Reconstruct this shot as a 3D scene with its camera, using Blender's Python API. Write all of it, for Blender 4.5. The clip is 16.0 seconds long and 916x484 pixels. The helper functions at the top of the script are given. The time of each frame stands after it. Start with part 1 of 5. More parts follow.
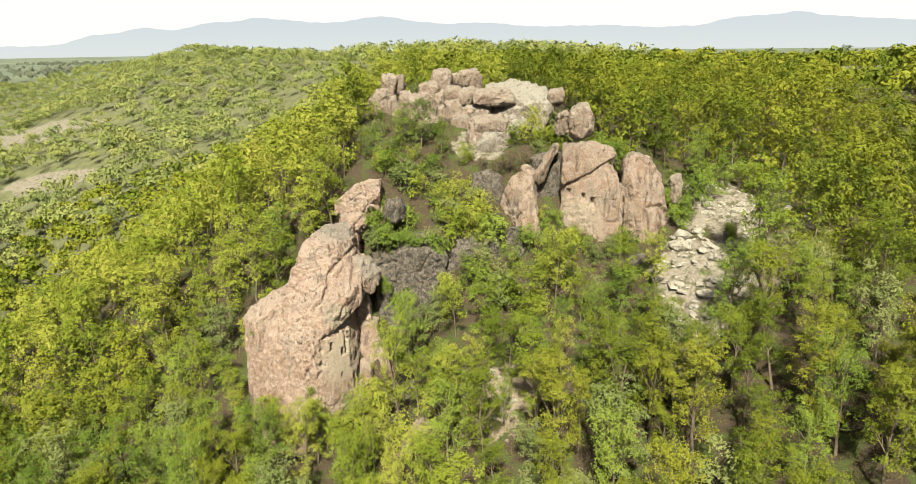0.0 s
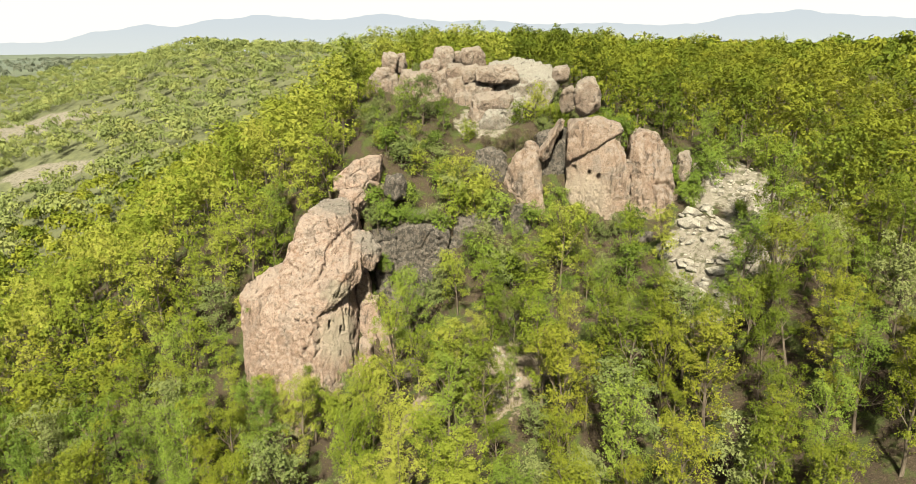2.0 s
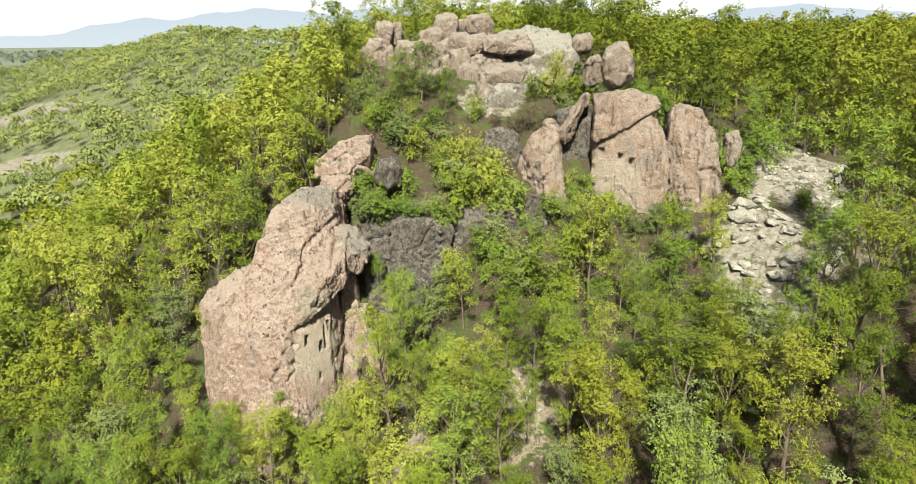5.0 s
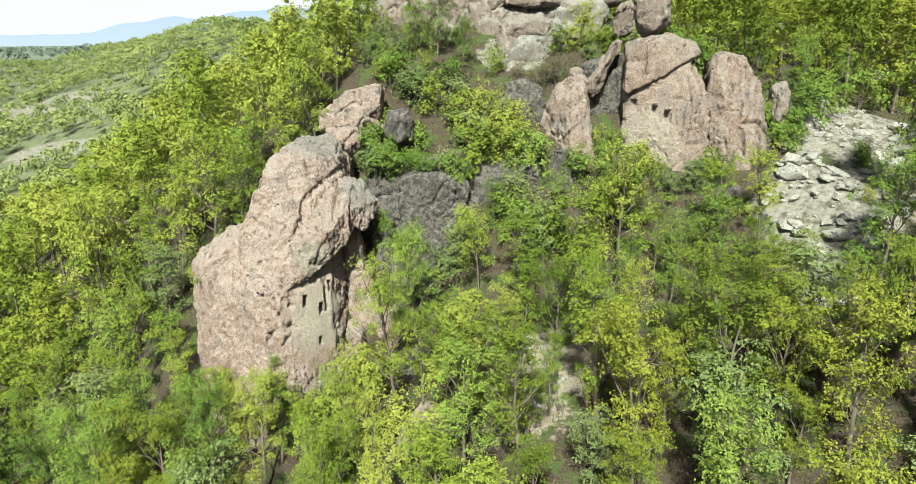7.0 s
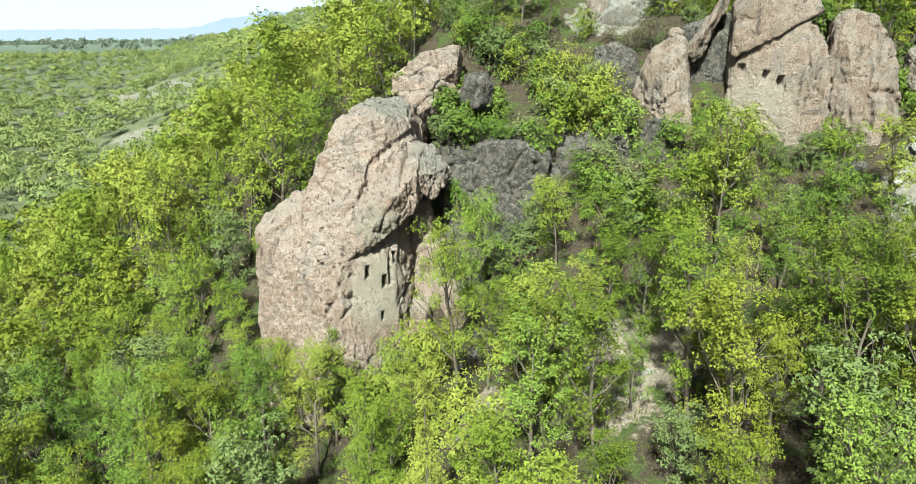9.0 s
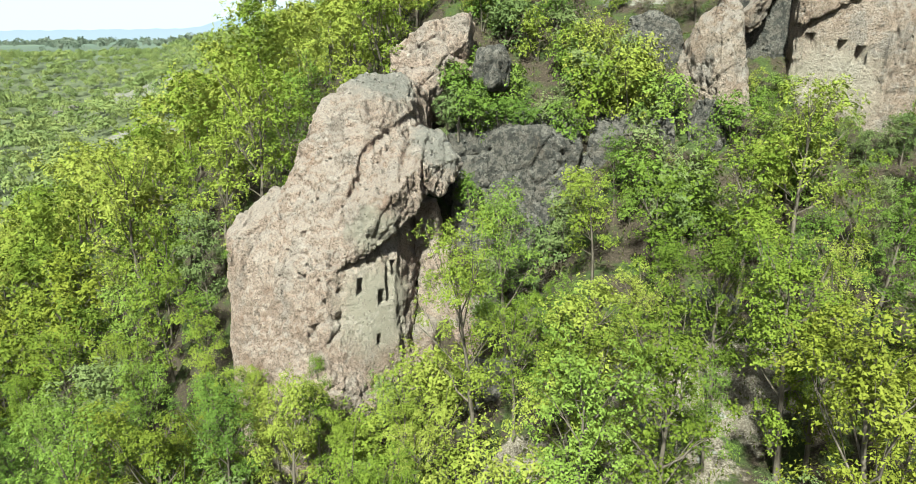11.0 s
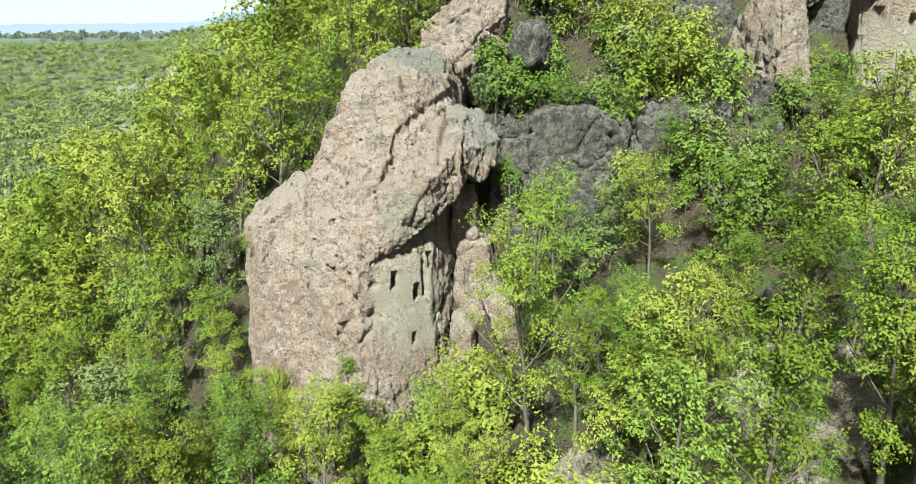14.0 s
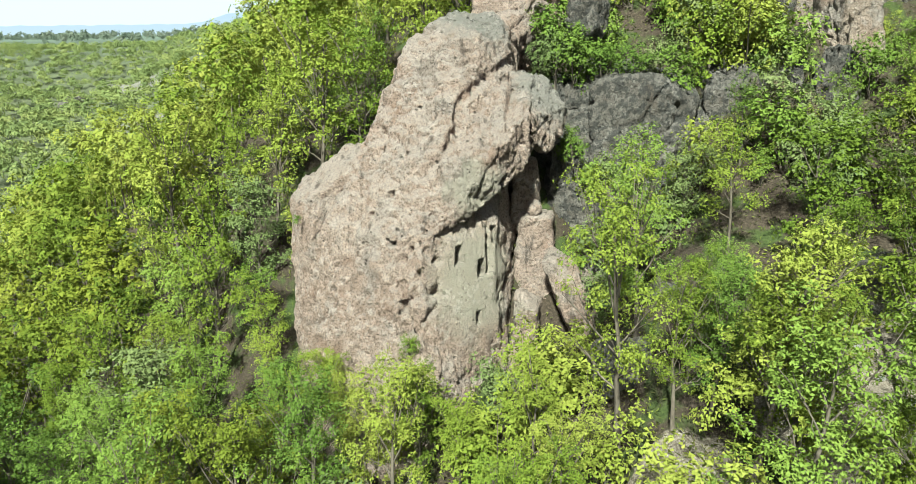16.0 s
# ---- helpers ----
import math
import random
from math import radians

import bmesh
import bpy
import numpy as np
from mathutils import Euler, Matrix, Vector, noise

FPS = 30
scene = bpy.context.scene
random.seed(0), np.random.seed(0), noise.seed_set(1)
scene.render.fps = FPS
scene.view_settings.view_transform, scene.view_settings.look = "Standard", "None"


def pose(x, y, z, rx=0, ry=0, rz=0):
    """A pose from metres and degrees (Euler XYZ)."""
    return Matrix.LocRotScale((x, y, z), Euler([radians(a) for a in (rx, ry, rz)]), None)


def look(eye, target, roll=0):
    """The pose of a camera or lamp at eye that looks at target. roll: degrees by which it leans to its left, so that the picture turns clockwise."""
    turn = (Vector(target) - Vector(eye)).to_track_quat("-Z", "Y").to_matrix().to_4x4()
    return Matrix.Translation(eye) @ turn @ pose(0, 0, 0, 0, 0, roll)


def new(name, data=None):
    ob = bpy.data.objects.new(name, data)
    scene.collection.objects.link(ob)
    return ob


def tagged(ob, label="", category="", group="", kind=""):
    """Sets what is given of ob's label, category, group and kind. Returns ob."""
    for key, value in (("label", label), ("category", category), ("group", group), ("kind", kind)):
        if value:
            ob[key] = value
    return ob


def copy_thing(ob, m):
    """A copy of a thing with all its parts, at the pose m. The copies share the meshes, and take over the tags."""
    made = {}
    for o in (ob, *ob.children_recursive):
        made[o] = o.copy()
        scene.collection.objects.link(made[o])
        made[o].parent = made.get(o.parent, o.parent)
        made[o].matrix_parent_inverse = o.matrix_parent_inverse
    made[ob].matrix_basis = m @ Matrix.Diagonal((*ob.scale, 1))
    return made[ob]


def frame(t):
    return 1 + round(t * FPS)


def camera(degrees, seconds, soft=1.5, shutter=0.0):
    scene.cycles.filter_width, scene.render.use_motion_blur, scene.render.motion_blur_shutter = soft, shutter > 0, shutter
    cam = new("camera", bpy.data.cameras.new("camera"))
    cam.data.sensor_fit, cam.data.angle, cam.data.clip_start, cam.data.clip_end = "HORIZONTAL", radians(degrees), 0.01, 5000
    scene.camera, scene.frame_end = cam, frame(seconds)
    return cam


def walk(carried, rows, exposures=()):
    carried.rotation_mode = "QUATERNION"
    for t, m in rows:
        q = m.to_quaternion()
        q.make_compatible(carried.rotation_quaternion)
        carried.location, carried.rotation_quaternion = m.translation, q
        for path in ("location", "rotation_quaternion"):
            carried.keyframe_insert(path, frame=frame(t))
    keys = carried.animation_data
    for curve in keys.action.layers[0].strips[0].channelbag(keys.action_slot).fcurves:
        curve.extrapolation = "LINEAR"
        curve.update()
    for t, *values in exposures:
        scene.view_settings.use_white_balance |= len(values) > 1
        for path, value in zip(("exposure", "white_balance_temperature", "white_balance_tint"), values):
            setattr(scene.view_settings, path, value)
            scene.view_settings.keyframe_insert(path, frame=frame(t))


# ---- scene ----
cam = camera(67.1, 16.0, 0.8)
METRES, EYE, TILT, LEAN, TURN = 48.0, 34.0, -16.0, 0.7, 0.0
ROWS = [
    (0.0, 0.0, 0.0, 0.0, 0.0, 0.0, -0.0),
    (0.5, 0.0014, 0.0041, -0.0235, 0.02, 0.03, -0.03),
    (1.0, 0.0025, 0.0122, -0.053, 0.03, -0.05, -0.08),
    (1.5, -0.0014, 0.022, -0.0547, 0.06, -0.11, -0.11),
    (2.0, -0.0037, 0.0452, -0.049, 0.06, -0.15, -0.17),
    (2.5, -0.0068, 0.0807, -0.0423, 0.09, -0.54, -0.24),
    (3.0, -0.0095, 0.1261, -0.0336, 0.18, -0.62, -0.26),
    (5.5, -0.014, 0.3502, -0.0583, 0.07, -0.53, -0.26),
    (6.0, -0.0087, 0.3819, -0.0755, 0.12, -0.47, -0.24),
    (6.5, -0.0029, 0.4103, -0.099, 0.12, -0.5, -0.28),
    (7.0, -0.0019, 0.4305, -0.1192, 1.96, -0.65, -0.8),
    (7.5, 0.004, 0.4481, -0.1452, 6.97, -0.91, -2.17),
    (8.0, 0.0122, 0.4652, -0.1612, 8.15, -1.07, -2.53),
    (8.5, 0.0111, 0.4893, -0.1588, 8.24, -1.16, -2.55),
    (9.0, 0.0058, 0.5268, -0.1541, 8.89, -1.27, -2.79),
    (11.5, -0.0443, 0.7395, -0.1566, 9.06, -1.3, -2.66),
    (12.0, -0.0475, 0.7535, -0.1622, 9.09, -1.47, -2.62),
    (12.5, -0.0506, 0.7601, -0.1608, 9.08, -1.48, -2.67),
    (13.0, -0.0583, 0.7646, -0.1624, 9.11, -1.57, -2.74),
    (13.5, -0.0728, 0.7698, -0.1619, 9.11, -1.62, -2.81),
    (14.0, -0.0928, 0.7748, -0.161, 9.13, -1.66, -2.84),
    (14.5, -0.1168, 0.7809, -0.1654, 9.07, -1.62, -2.85),
    (15.0, -0.139, 0.7921, -0.1873, 9.08, -1.54, -2.83),
    (15.5, -0.158, 0.8037, -0.194, 9.16, -1.53, -2.67),
    (16.0, -0.1651, 0.8082, -0.1932, 9.15, -1.61, -2.66),
]
EXPOSURES = [(0.0, 1.60, 8000, 1), (3.2, 1.60, 8000, 1), (5.5, 1.66, 6950, -2), (9.0, 1.74, 6200, -11), (16.0, 1.70, 6150, -12)]
walk(cam, [(t, pose(0, 0, EYE, TILT, LEAN, TURN) @ pose(METRES * x, METRES * y, METRES * z, 90 + pitch, roll, yaw)) for t, x, y, z, yaw, pitch, roll in ROWS], EXPOSURES)

# ---- world and sun ----
SUN_EL, SUN_AZ = radians(46), radians(184)
world = bpy.data.worlds.new("sky")
scene.world = world
world.use_nodes = True
wt = world.node_tree
sky = wt.nodes.new("ShaderNodeTexSky")
sky.sky_type = "NISHITA"
sky.sun_disc = False
sky.sun_elevation, sky.sun_rotation = SUN_EL, SUN_AZ
sky.air_density, sky.dust_density, sky.ozone_density = 1.0, 6.0, 1.0
haze = wt.nodes.new("ShaderNodeMix")
haze.data_type = "RGBA"
height = wt.nodes.new("ShaderNodeSeparateXYZ")
wt.links.new(wt.nodes.new("ShaderNodeTexCoord").outputs["Generated"], height.inputs[0])
clear = wt.nodes.new("ShaderNodeMapRange")
clear.inputs["From Min"].default_value, clear.inputs["From Max"].default_value = 0.05, 0.45
clear.inputs["To Min"].default_value, clear.inputs["To Max"].default_value = 0.95, 0.1
wt.links.new(height.outputs["Z"], clear.inputs["Value"])
wt.links.new(clear.outputs["Result"], haze.inputs["Factor"])
haze.inputs["B"].default_value = (14.3, 14.9, 17.6, 1)
wt.links.new(sky.outputs["Color"], haze.inputs["A"])
wt.links.new(haze.outputs["Result"], wt.nodes["Background"].inputs["Color"])
wt.nodes["Background"].inputs["Strength"].default_value = 0.024

sun = new("sun", bpy.data.lights.new("sun", "SUN"))
sun.data.energy, sun.data.angle, sun.data.color = 5.3, radians(3.0), (1.0, 0.95, 0.86)
sun.matrix_world = look((math.sin(SUN_AZ) * 300, math.cos(SUN_AZ) * 300, math.tan(SUN_EL) * 300), (0, 0, 0))


# ---- materials ----
class Nodes:
    """A small helper that wires up one node material."""

    def __init__(self, name):
        self.mat = bpy.data.materials.new(name)
        self.mat.use_nodes = True
        self.tree = self.mat.node_tree
        self.bsdf = self.tree.nodes["Principled BSDF"]
        self.out = self.tree.nodes["Material Output"]
        self.bsdf.inputs["Specular IOR Level"].default_value = 0.25

    def add(self, kind, **inputs):
        n = self.tree.nodes.new(kind)
        for key, value in inputs.items():
            self.put(n.inputs[key.replace("_", " ")], value)
        return n

    def put(self, socket, value):
        if isinstance(value, bpy.types.NodeSocket):
            self.tree.links.new(value, socket)
        else:
            socket.default_value = value

    def noise(self, scale, detail=4.0, rough=0.55, vector=None, stretch=None):
        vec = vector or self.add("ShaderNodeTexCoord").outputs["Object"]
        if stretch:
            m = self.add("ShaderNodeMapping", Vector=vec)
            m.inputs["Scale"].default_value = stretch
            vec = m.outputs["Vector"]
        return self.add("ShaderNodeTexNoise", Vector=vec, Scale=scale, Detail=detail, Roughness=rough).outputs["Fac"]

    def ramp(self, fac, stops):
        n = self.add("ShaderNodeValToRGB", Fac=fac)
        e = n.color_ramp.elements
        while len(e) < len(stops):
            e.new(0.5)
        for el, (pos, col) in zip(e, stops):
            el.position, el.color = pos, (*col, 1) if len(col) == 3 else col
        return n.outputs["Color"]

    def mask(self, fac, lo, hi):
        n = self.add("ShaderNodeMapRange", Value=fac)
        n.interpolation_type = "SMOOTHSTEP"
        n.inputs["From Min"].default_value, n.inputs["From Max"].default_value = lo, hi
        return n.outputs["Result"]

    def math(self, op, a, b=0.0):
        n = self.add("ShaderNodeMath")
        n.operation = op
        self.put(n.inputs[0], a)
        self.put(n.inputs[1], b)
        return n.outputs[0]

    def mix(self, fac, a, b, mode="MIX"):
        n = self.add("ShaderNodeMix")
        n.data_type, n.blend_type = "RGBA", mode
        self.put(n.inputs["Factor"], fac)
        self.put(n.inputs["A"], (*a, 1) if isinstance(a, tuple) else a)
        self.put(n.inputs["B"], (*b, 1) if isinstance(b, tuple) else b)
        return n.outputs["Result"]

    def bump(self, height, strength, distance):
        self.tree.links.new(self.add("ShaderNodeBump", Height=height, Strength=strength, Distance=distance).outputs["Normal"], self.bsdf.inputs["Normal"])

    def up(self):
        sep = self.add("ShaderNodeSeparateXYZ", Vector=self.add("ShaderNodeNewGeometry").outputs["Normal"])
        return sep.outputs["Z"]

    def random(self):
        return self.add("ShaderNodeObjectInfo").outputs["Random"]

    def island(self):
        return self.add("ShaderNodeNewGeometry").outputs["Random Per Island"]

    def position(self):
        return self.add("ShaderNodeNewGeometry").outputs["Position"]


def rock_material(name, warm, tan, grey, dark, lichen=0.55, pale=None, black=0.0, rough=0.9):
    n = Nodes(name)
    pos = n.position()
    big = n.noise(0.22, 5, 0.6, pos)
    mid = n.noise(1.3, 6, 0.65, pos)
    fine = n.noise(9.0, 5, 0.7, pos)
    col = n.mix(n.mask(big, 0.38, 0.62), warm, tan)
    col = n.mix(n.mask(mid, 0.42, 0.72), col, tuple(c * 1.22 for c in tan))
    blotch = n.noise(0.55, 7, 0.68, pos)
    col = n.mix(n.math("MULTIPLY", n.mask(blotch, 0.50, 0.62), 0.65), col, grey)
    col = n.mix(n.math("MULTIPLY", n.mask(blotch, 0.44, 0.34), 0.45), col, tuple(c * f for c, f in zip(warm, (0.85, 0.7, 0.62))))
    col = n.mix(n.mask(fine, 0.56, 0.36), col, n.mix(0.6, col, dark))
    speck = n.noise(22.0, 4, 0.75, pos)
    col = n.mix(n.math("MULTIPLY", n.mask(speck, 0.56, 0.72), 0.5), col, tuple(min(c * 1.55, 0.8) for c in tan))
    # grey lichen crust on the faces that look up
    crust = n.math("MULTIPLY", n.mask(n.math("ADD", n.up(), n.math("MULTIPLY", n.math("SUBTRACT", mid, 0.5), 1.6)), 0.22, 0.70), lichen)
    col = n.mix(crust, col, n.mix(fine, grey, tuple(c * 1.35 for c in grey)))
    # water streaks running down
    streak = n.noise(0.9, 6, 0.62, pos, (1.6, 1.6, 0.22))
    col = n.mix(n.math("MULTIPLY", n.mask(streak, 0.57, 0.70), 0.7), col, dark)
    calm = 0.0
    if pale:
        for (cx, cy, cz), rad, tint in pale:
            off = n.add("ShaderNodeVectorMath", **{})
            off.operation = "DISTANCE"
            n.put(off.inputs[0], pos)
            off.inputs[1].default_value = (cx, cy, cz)
            d = n.math("ADD", off.outputs["Value"], n.math("MULTIPLY", n.math("SUBTRACT", mid, 0.5), 3.0))
            spot = n.mask(d, rad, rad * 0.45)
            if tint[0] > 0.3:
                calm = n.math("MAXIMUM", calm, spot)
            col = n.mix(n.math("MULTIPLY", spot, 0.8), col, n.mix(fine, tint, tuple(c * 0.82 for c in tint)))
    if black:
        blot = n.noise(2.2, 5, 0.7, pos)
        col = n.mix(n.math("MULTIPLY", n.mask(blot, 0.47, 0.55), black), col, (0.03, 0.03, 0.03))
    # pebbles of many colours set in the conglomerate
    peb = n.add("ShaderNodeTexVoronoi", Vector=pos, Scale=7.5)
    tone = n.add("ShaderNodeSeparateColor", Color=peb.outputs["Color"]).outputs["Red"]
    stone = n.mix(n.mask(tone, 0.55, 0.95), n.mix(n.mask(tone, 0.14, 0.04), col, dark), tuple(min(c * 1.7, 0.8) for c in grey))
    col = n.mix(n.math("MULTIPLY", n.mask(n.noise(1.0, 4, 0.6, pos), 0.46, 0.62), 0.4), col, stone)
    # small pits, sunk by the bump, with their inner shade put into the colour
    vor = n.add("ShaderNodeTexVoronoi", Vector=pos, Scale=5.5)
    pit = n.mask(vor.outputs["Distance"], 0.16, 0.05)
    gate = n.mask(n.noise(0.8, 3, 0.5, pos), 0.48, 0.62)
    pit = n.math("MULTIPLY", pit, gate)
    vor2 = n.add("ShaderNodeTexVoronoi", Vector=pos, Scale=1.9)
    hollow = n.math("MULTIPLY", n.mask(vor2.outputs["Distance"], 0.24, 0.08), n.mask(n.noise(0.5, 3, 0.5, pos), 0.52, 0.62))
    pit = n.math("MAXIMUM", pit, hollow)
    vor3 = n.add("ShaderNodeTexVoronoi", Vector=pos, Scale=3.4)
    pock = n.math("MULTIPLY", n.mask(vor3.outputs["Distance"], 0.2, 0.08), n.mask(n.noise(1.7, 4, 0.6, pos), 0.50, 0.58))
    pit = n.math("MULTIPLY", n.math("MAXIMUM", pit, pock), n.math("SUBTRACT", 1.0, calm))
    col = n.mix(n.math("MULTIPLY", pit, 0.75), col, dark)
    n.put(n.bsdf.inputs["Base Color"], col)
    n.bsdf.inputs["Roughness"].default_value = 0.92
    grit = n.noise(4.5, 8, 0.78, pos)
    h = n.math("ADD", n.math("MULTIPLY", mid, 0.7), n.math("MULTIPLY", grit, 0.75))
    h = n.math("SUBTRACT", h, n.math("MULTIPLY", pit, 0.6))
    n.bump(n.math("SUBTRACT", h, n.math("MULTIPLY", peb.outputs["Distance"], 0.10)), rough, 0.75)
    return n.mat


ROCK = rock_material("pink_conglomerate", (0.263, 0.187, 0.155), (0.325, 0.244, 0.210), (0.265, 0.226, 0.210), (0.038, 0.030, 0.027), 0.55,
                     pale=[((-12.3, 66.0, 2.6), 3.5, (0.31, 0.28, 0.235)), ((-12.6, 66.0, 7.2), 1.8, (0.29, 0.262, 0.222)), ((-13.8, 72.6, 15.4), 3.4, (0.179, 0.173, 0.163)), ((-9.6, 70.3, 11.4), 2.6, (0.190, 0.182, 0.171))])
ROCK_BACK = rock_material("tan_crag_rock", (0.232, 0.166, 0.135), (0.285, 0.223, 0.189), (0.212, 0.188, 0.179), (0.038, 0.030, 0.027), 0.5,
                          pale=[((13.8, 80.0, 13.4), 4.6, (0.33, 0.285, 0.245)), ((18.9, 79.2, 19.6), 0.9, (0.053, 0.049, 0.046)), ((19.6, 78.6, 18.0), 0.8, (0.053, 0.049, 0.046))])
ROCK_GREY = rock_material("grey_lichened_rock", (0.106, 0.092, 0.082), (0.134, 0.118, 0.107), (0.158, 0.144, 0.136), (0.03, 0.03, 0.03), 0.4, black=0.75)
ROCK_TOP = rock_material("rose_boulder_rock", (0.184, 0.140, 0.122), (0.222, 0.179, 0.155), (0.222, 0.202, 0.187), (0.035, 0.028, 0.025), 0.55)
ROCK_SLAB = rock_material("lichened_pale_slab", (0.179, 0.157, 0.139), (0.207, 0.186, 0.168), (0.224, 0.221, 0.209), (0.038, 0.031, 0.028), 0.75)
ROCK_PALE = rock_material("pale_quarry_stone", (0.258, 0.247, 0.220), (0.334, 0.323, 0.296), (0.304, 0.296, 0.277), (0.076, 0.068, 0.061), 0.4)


def leaf_material(name, stops, through_tint, island=0.25, gloss=0.07):
    n = Nodes(name)
    # each tree has its own tint: in a wood it is stored with the leaves, on a single tree it comes from the object
    tint = n.add("ShaderNodeAttribute")
    tint.attribute_name = "tint"
    own = tint.outputs["Fac"]
    single = n.math("LESS_THAN", own, 0.001)
    r = n.math("ADD", own, n.math("MULTIPLY", single, n.random()))
    bough = n.noise(0.8, 2, 0.5, n.position())
    fac = n.math("ADD", n.math("MULTIPLY", r, 0.62), n.math("MULTIPLY", n.island(), 0.6 * island))
    fac = n.math("ADD", fac, n.math("MULTIPLY", n.mask(bough, 0.3, 0.7), 0.12))
    patch = n.noise(0.03, 2, 0.5, n.position())
    fac = n.math("ADD", n.math("MULTIPLY", fac, 0.86), n.math("MULTIPLY", n.mask(patch, 0.3, 0.7), 0.16))
    col = n.ramp(fac, stops)
    n.put(n.bsdf.inputs["Base Color"], col)
    n.bsdf.inputs["Roughness"].default_value = 0.7
    n.bsdf.inputs["Specular IOR Level"].default_value = gloss
    tr = n.add("ShaderNodeBsdfTranslucent", Color=n.mix(1.0, col, through_tint, "MULTIPLY"))
    mix = n.add("ShaderNodeMixShader", Fac=0.12)
    n.tree.links.new(n.bsdf.outputs[0], mix.inputs[1])
    n.tree.links.new(tr.outputs[0], mix.inputs[2])
    n.tree.links.new(mix.outputs[0], n.out.inputs["Surface"])
    return n.mat


OAK_STOPS = [(0.0, (0.046, 0.076, 0.012)), (0.3, (0.098, 0.132, 0.018)), (0.55, (0.152, 0.178, 0.031)), (0.8, (0.195, 0.204, 0.046)), (1.0, (0.218, 0.204, 0.068))]
LEAF_OAK = leaf_material("spring_oak_leaves", OAK_STOPS, (1.35, 1.35, 0.5))
LEAF_GREEN = leaf_material("fresh_green_leaves", [(0.0, (0.048, 0.082, 0.016)), (0.5, (0.102, 0.148, 0.027)), (1.0, (0.165, 0.204, 0.046))], (1.25, 1.3, 0.55))
LEAF_PALE = leaf_material("pale_silvery_leaves", [(0.0, (0.070, 0.100, 0.034)), (0.5, (0.115, 0.140, 0.054)), (1.0, (0.165, 0.176, 0.084))], (1.1, 1.1, 0.8))
LEAF_DARK = leaf_material("dark_juniper_needles", [(0.0, (0.013, 0.029, 0.012)), (1.0, (0.026, 0.048, 0.017))], (1.0, 1.1, 0.6))
LEAF_RUST = leaf_material("rusty_budding_twigs", [(0.0, (0.060, 0.046, 0.034)), (0.5, (0.080, 0.068, 0.041)), (1.0, (0.091, 0.088, 0.042))], (1.1, 1.0, 0.8))
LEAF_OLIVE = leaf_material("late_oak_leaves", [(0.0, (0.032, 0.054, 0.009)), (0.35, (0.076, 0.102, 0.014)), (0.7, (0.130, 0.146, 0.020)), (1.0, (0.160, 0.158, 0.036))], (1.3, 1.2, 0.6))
# haze across the valley is put into the colour: greyer, with paler darks
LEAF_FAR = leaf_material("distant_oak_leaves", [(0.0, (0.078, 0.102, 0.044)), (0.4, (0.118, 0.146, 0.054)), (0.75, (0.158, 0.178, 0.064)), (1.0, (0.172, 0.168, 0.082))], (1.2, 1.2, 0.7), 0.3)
LEAF_GROUND = leaf_material("grass_and_seedlings", [(0.0, (0.024, 0.039, 0.009)), (0.45, (0.052, 0.074, 0.014)), (0.75, (0.091, 0.099, 0.028)), (1.0, (0.118, 0.094, 0.052))], (1.2, 1.2, 0.6), 0.7)
# aerial haze is mixed into these leaves as a bluish grey-green
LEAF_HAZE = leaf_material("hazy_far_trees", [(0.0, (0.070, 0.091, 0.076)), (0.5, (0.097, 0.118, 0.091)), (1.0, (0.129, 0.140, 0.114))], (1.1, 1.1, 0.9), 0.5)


def bark_material():
    n = Nodes("oak_bark")
    fac = n.noise(6.0, 5, 0.6, None, (1, 1, 0.25))
    n.put(n.bsdf.inputs["Base Color"], n.ramp(fac, [(0.3, (0.045, 0.035, 0.028)), (0.7, (0.13, 0.11, 0.09))]))
    n.bsdf.inputs["Roughness"].default_value = 0.95
    n.bump(fac, 0.6, 0.03)
    return n.mat


BARK = bark_material()


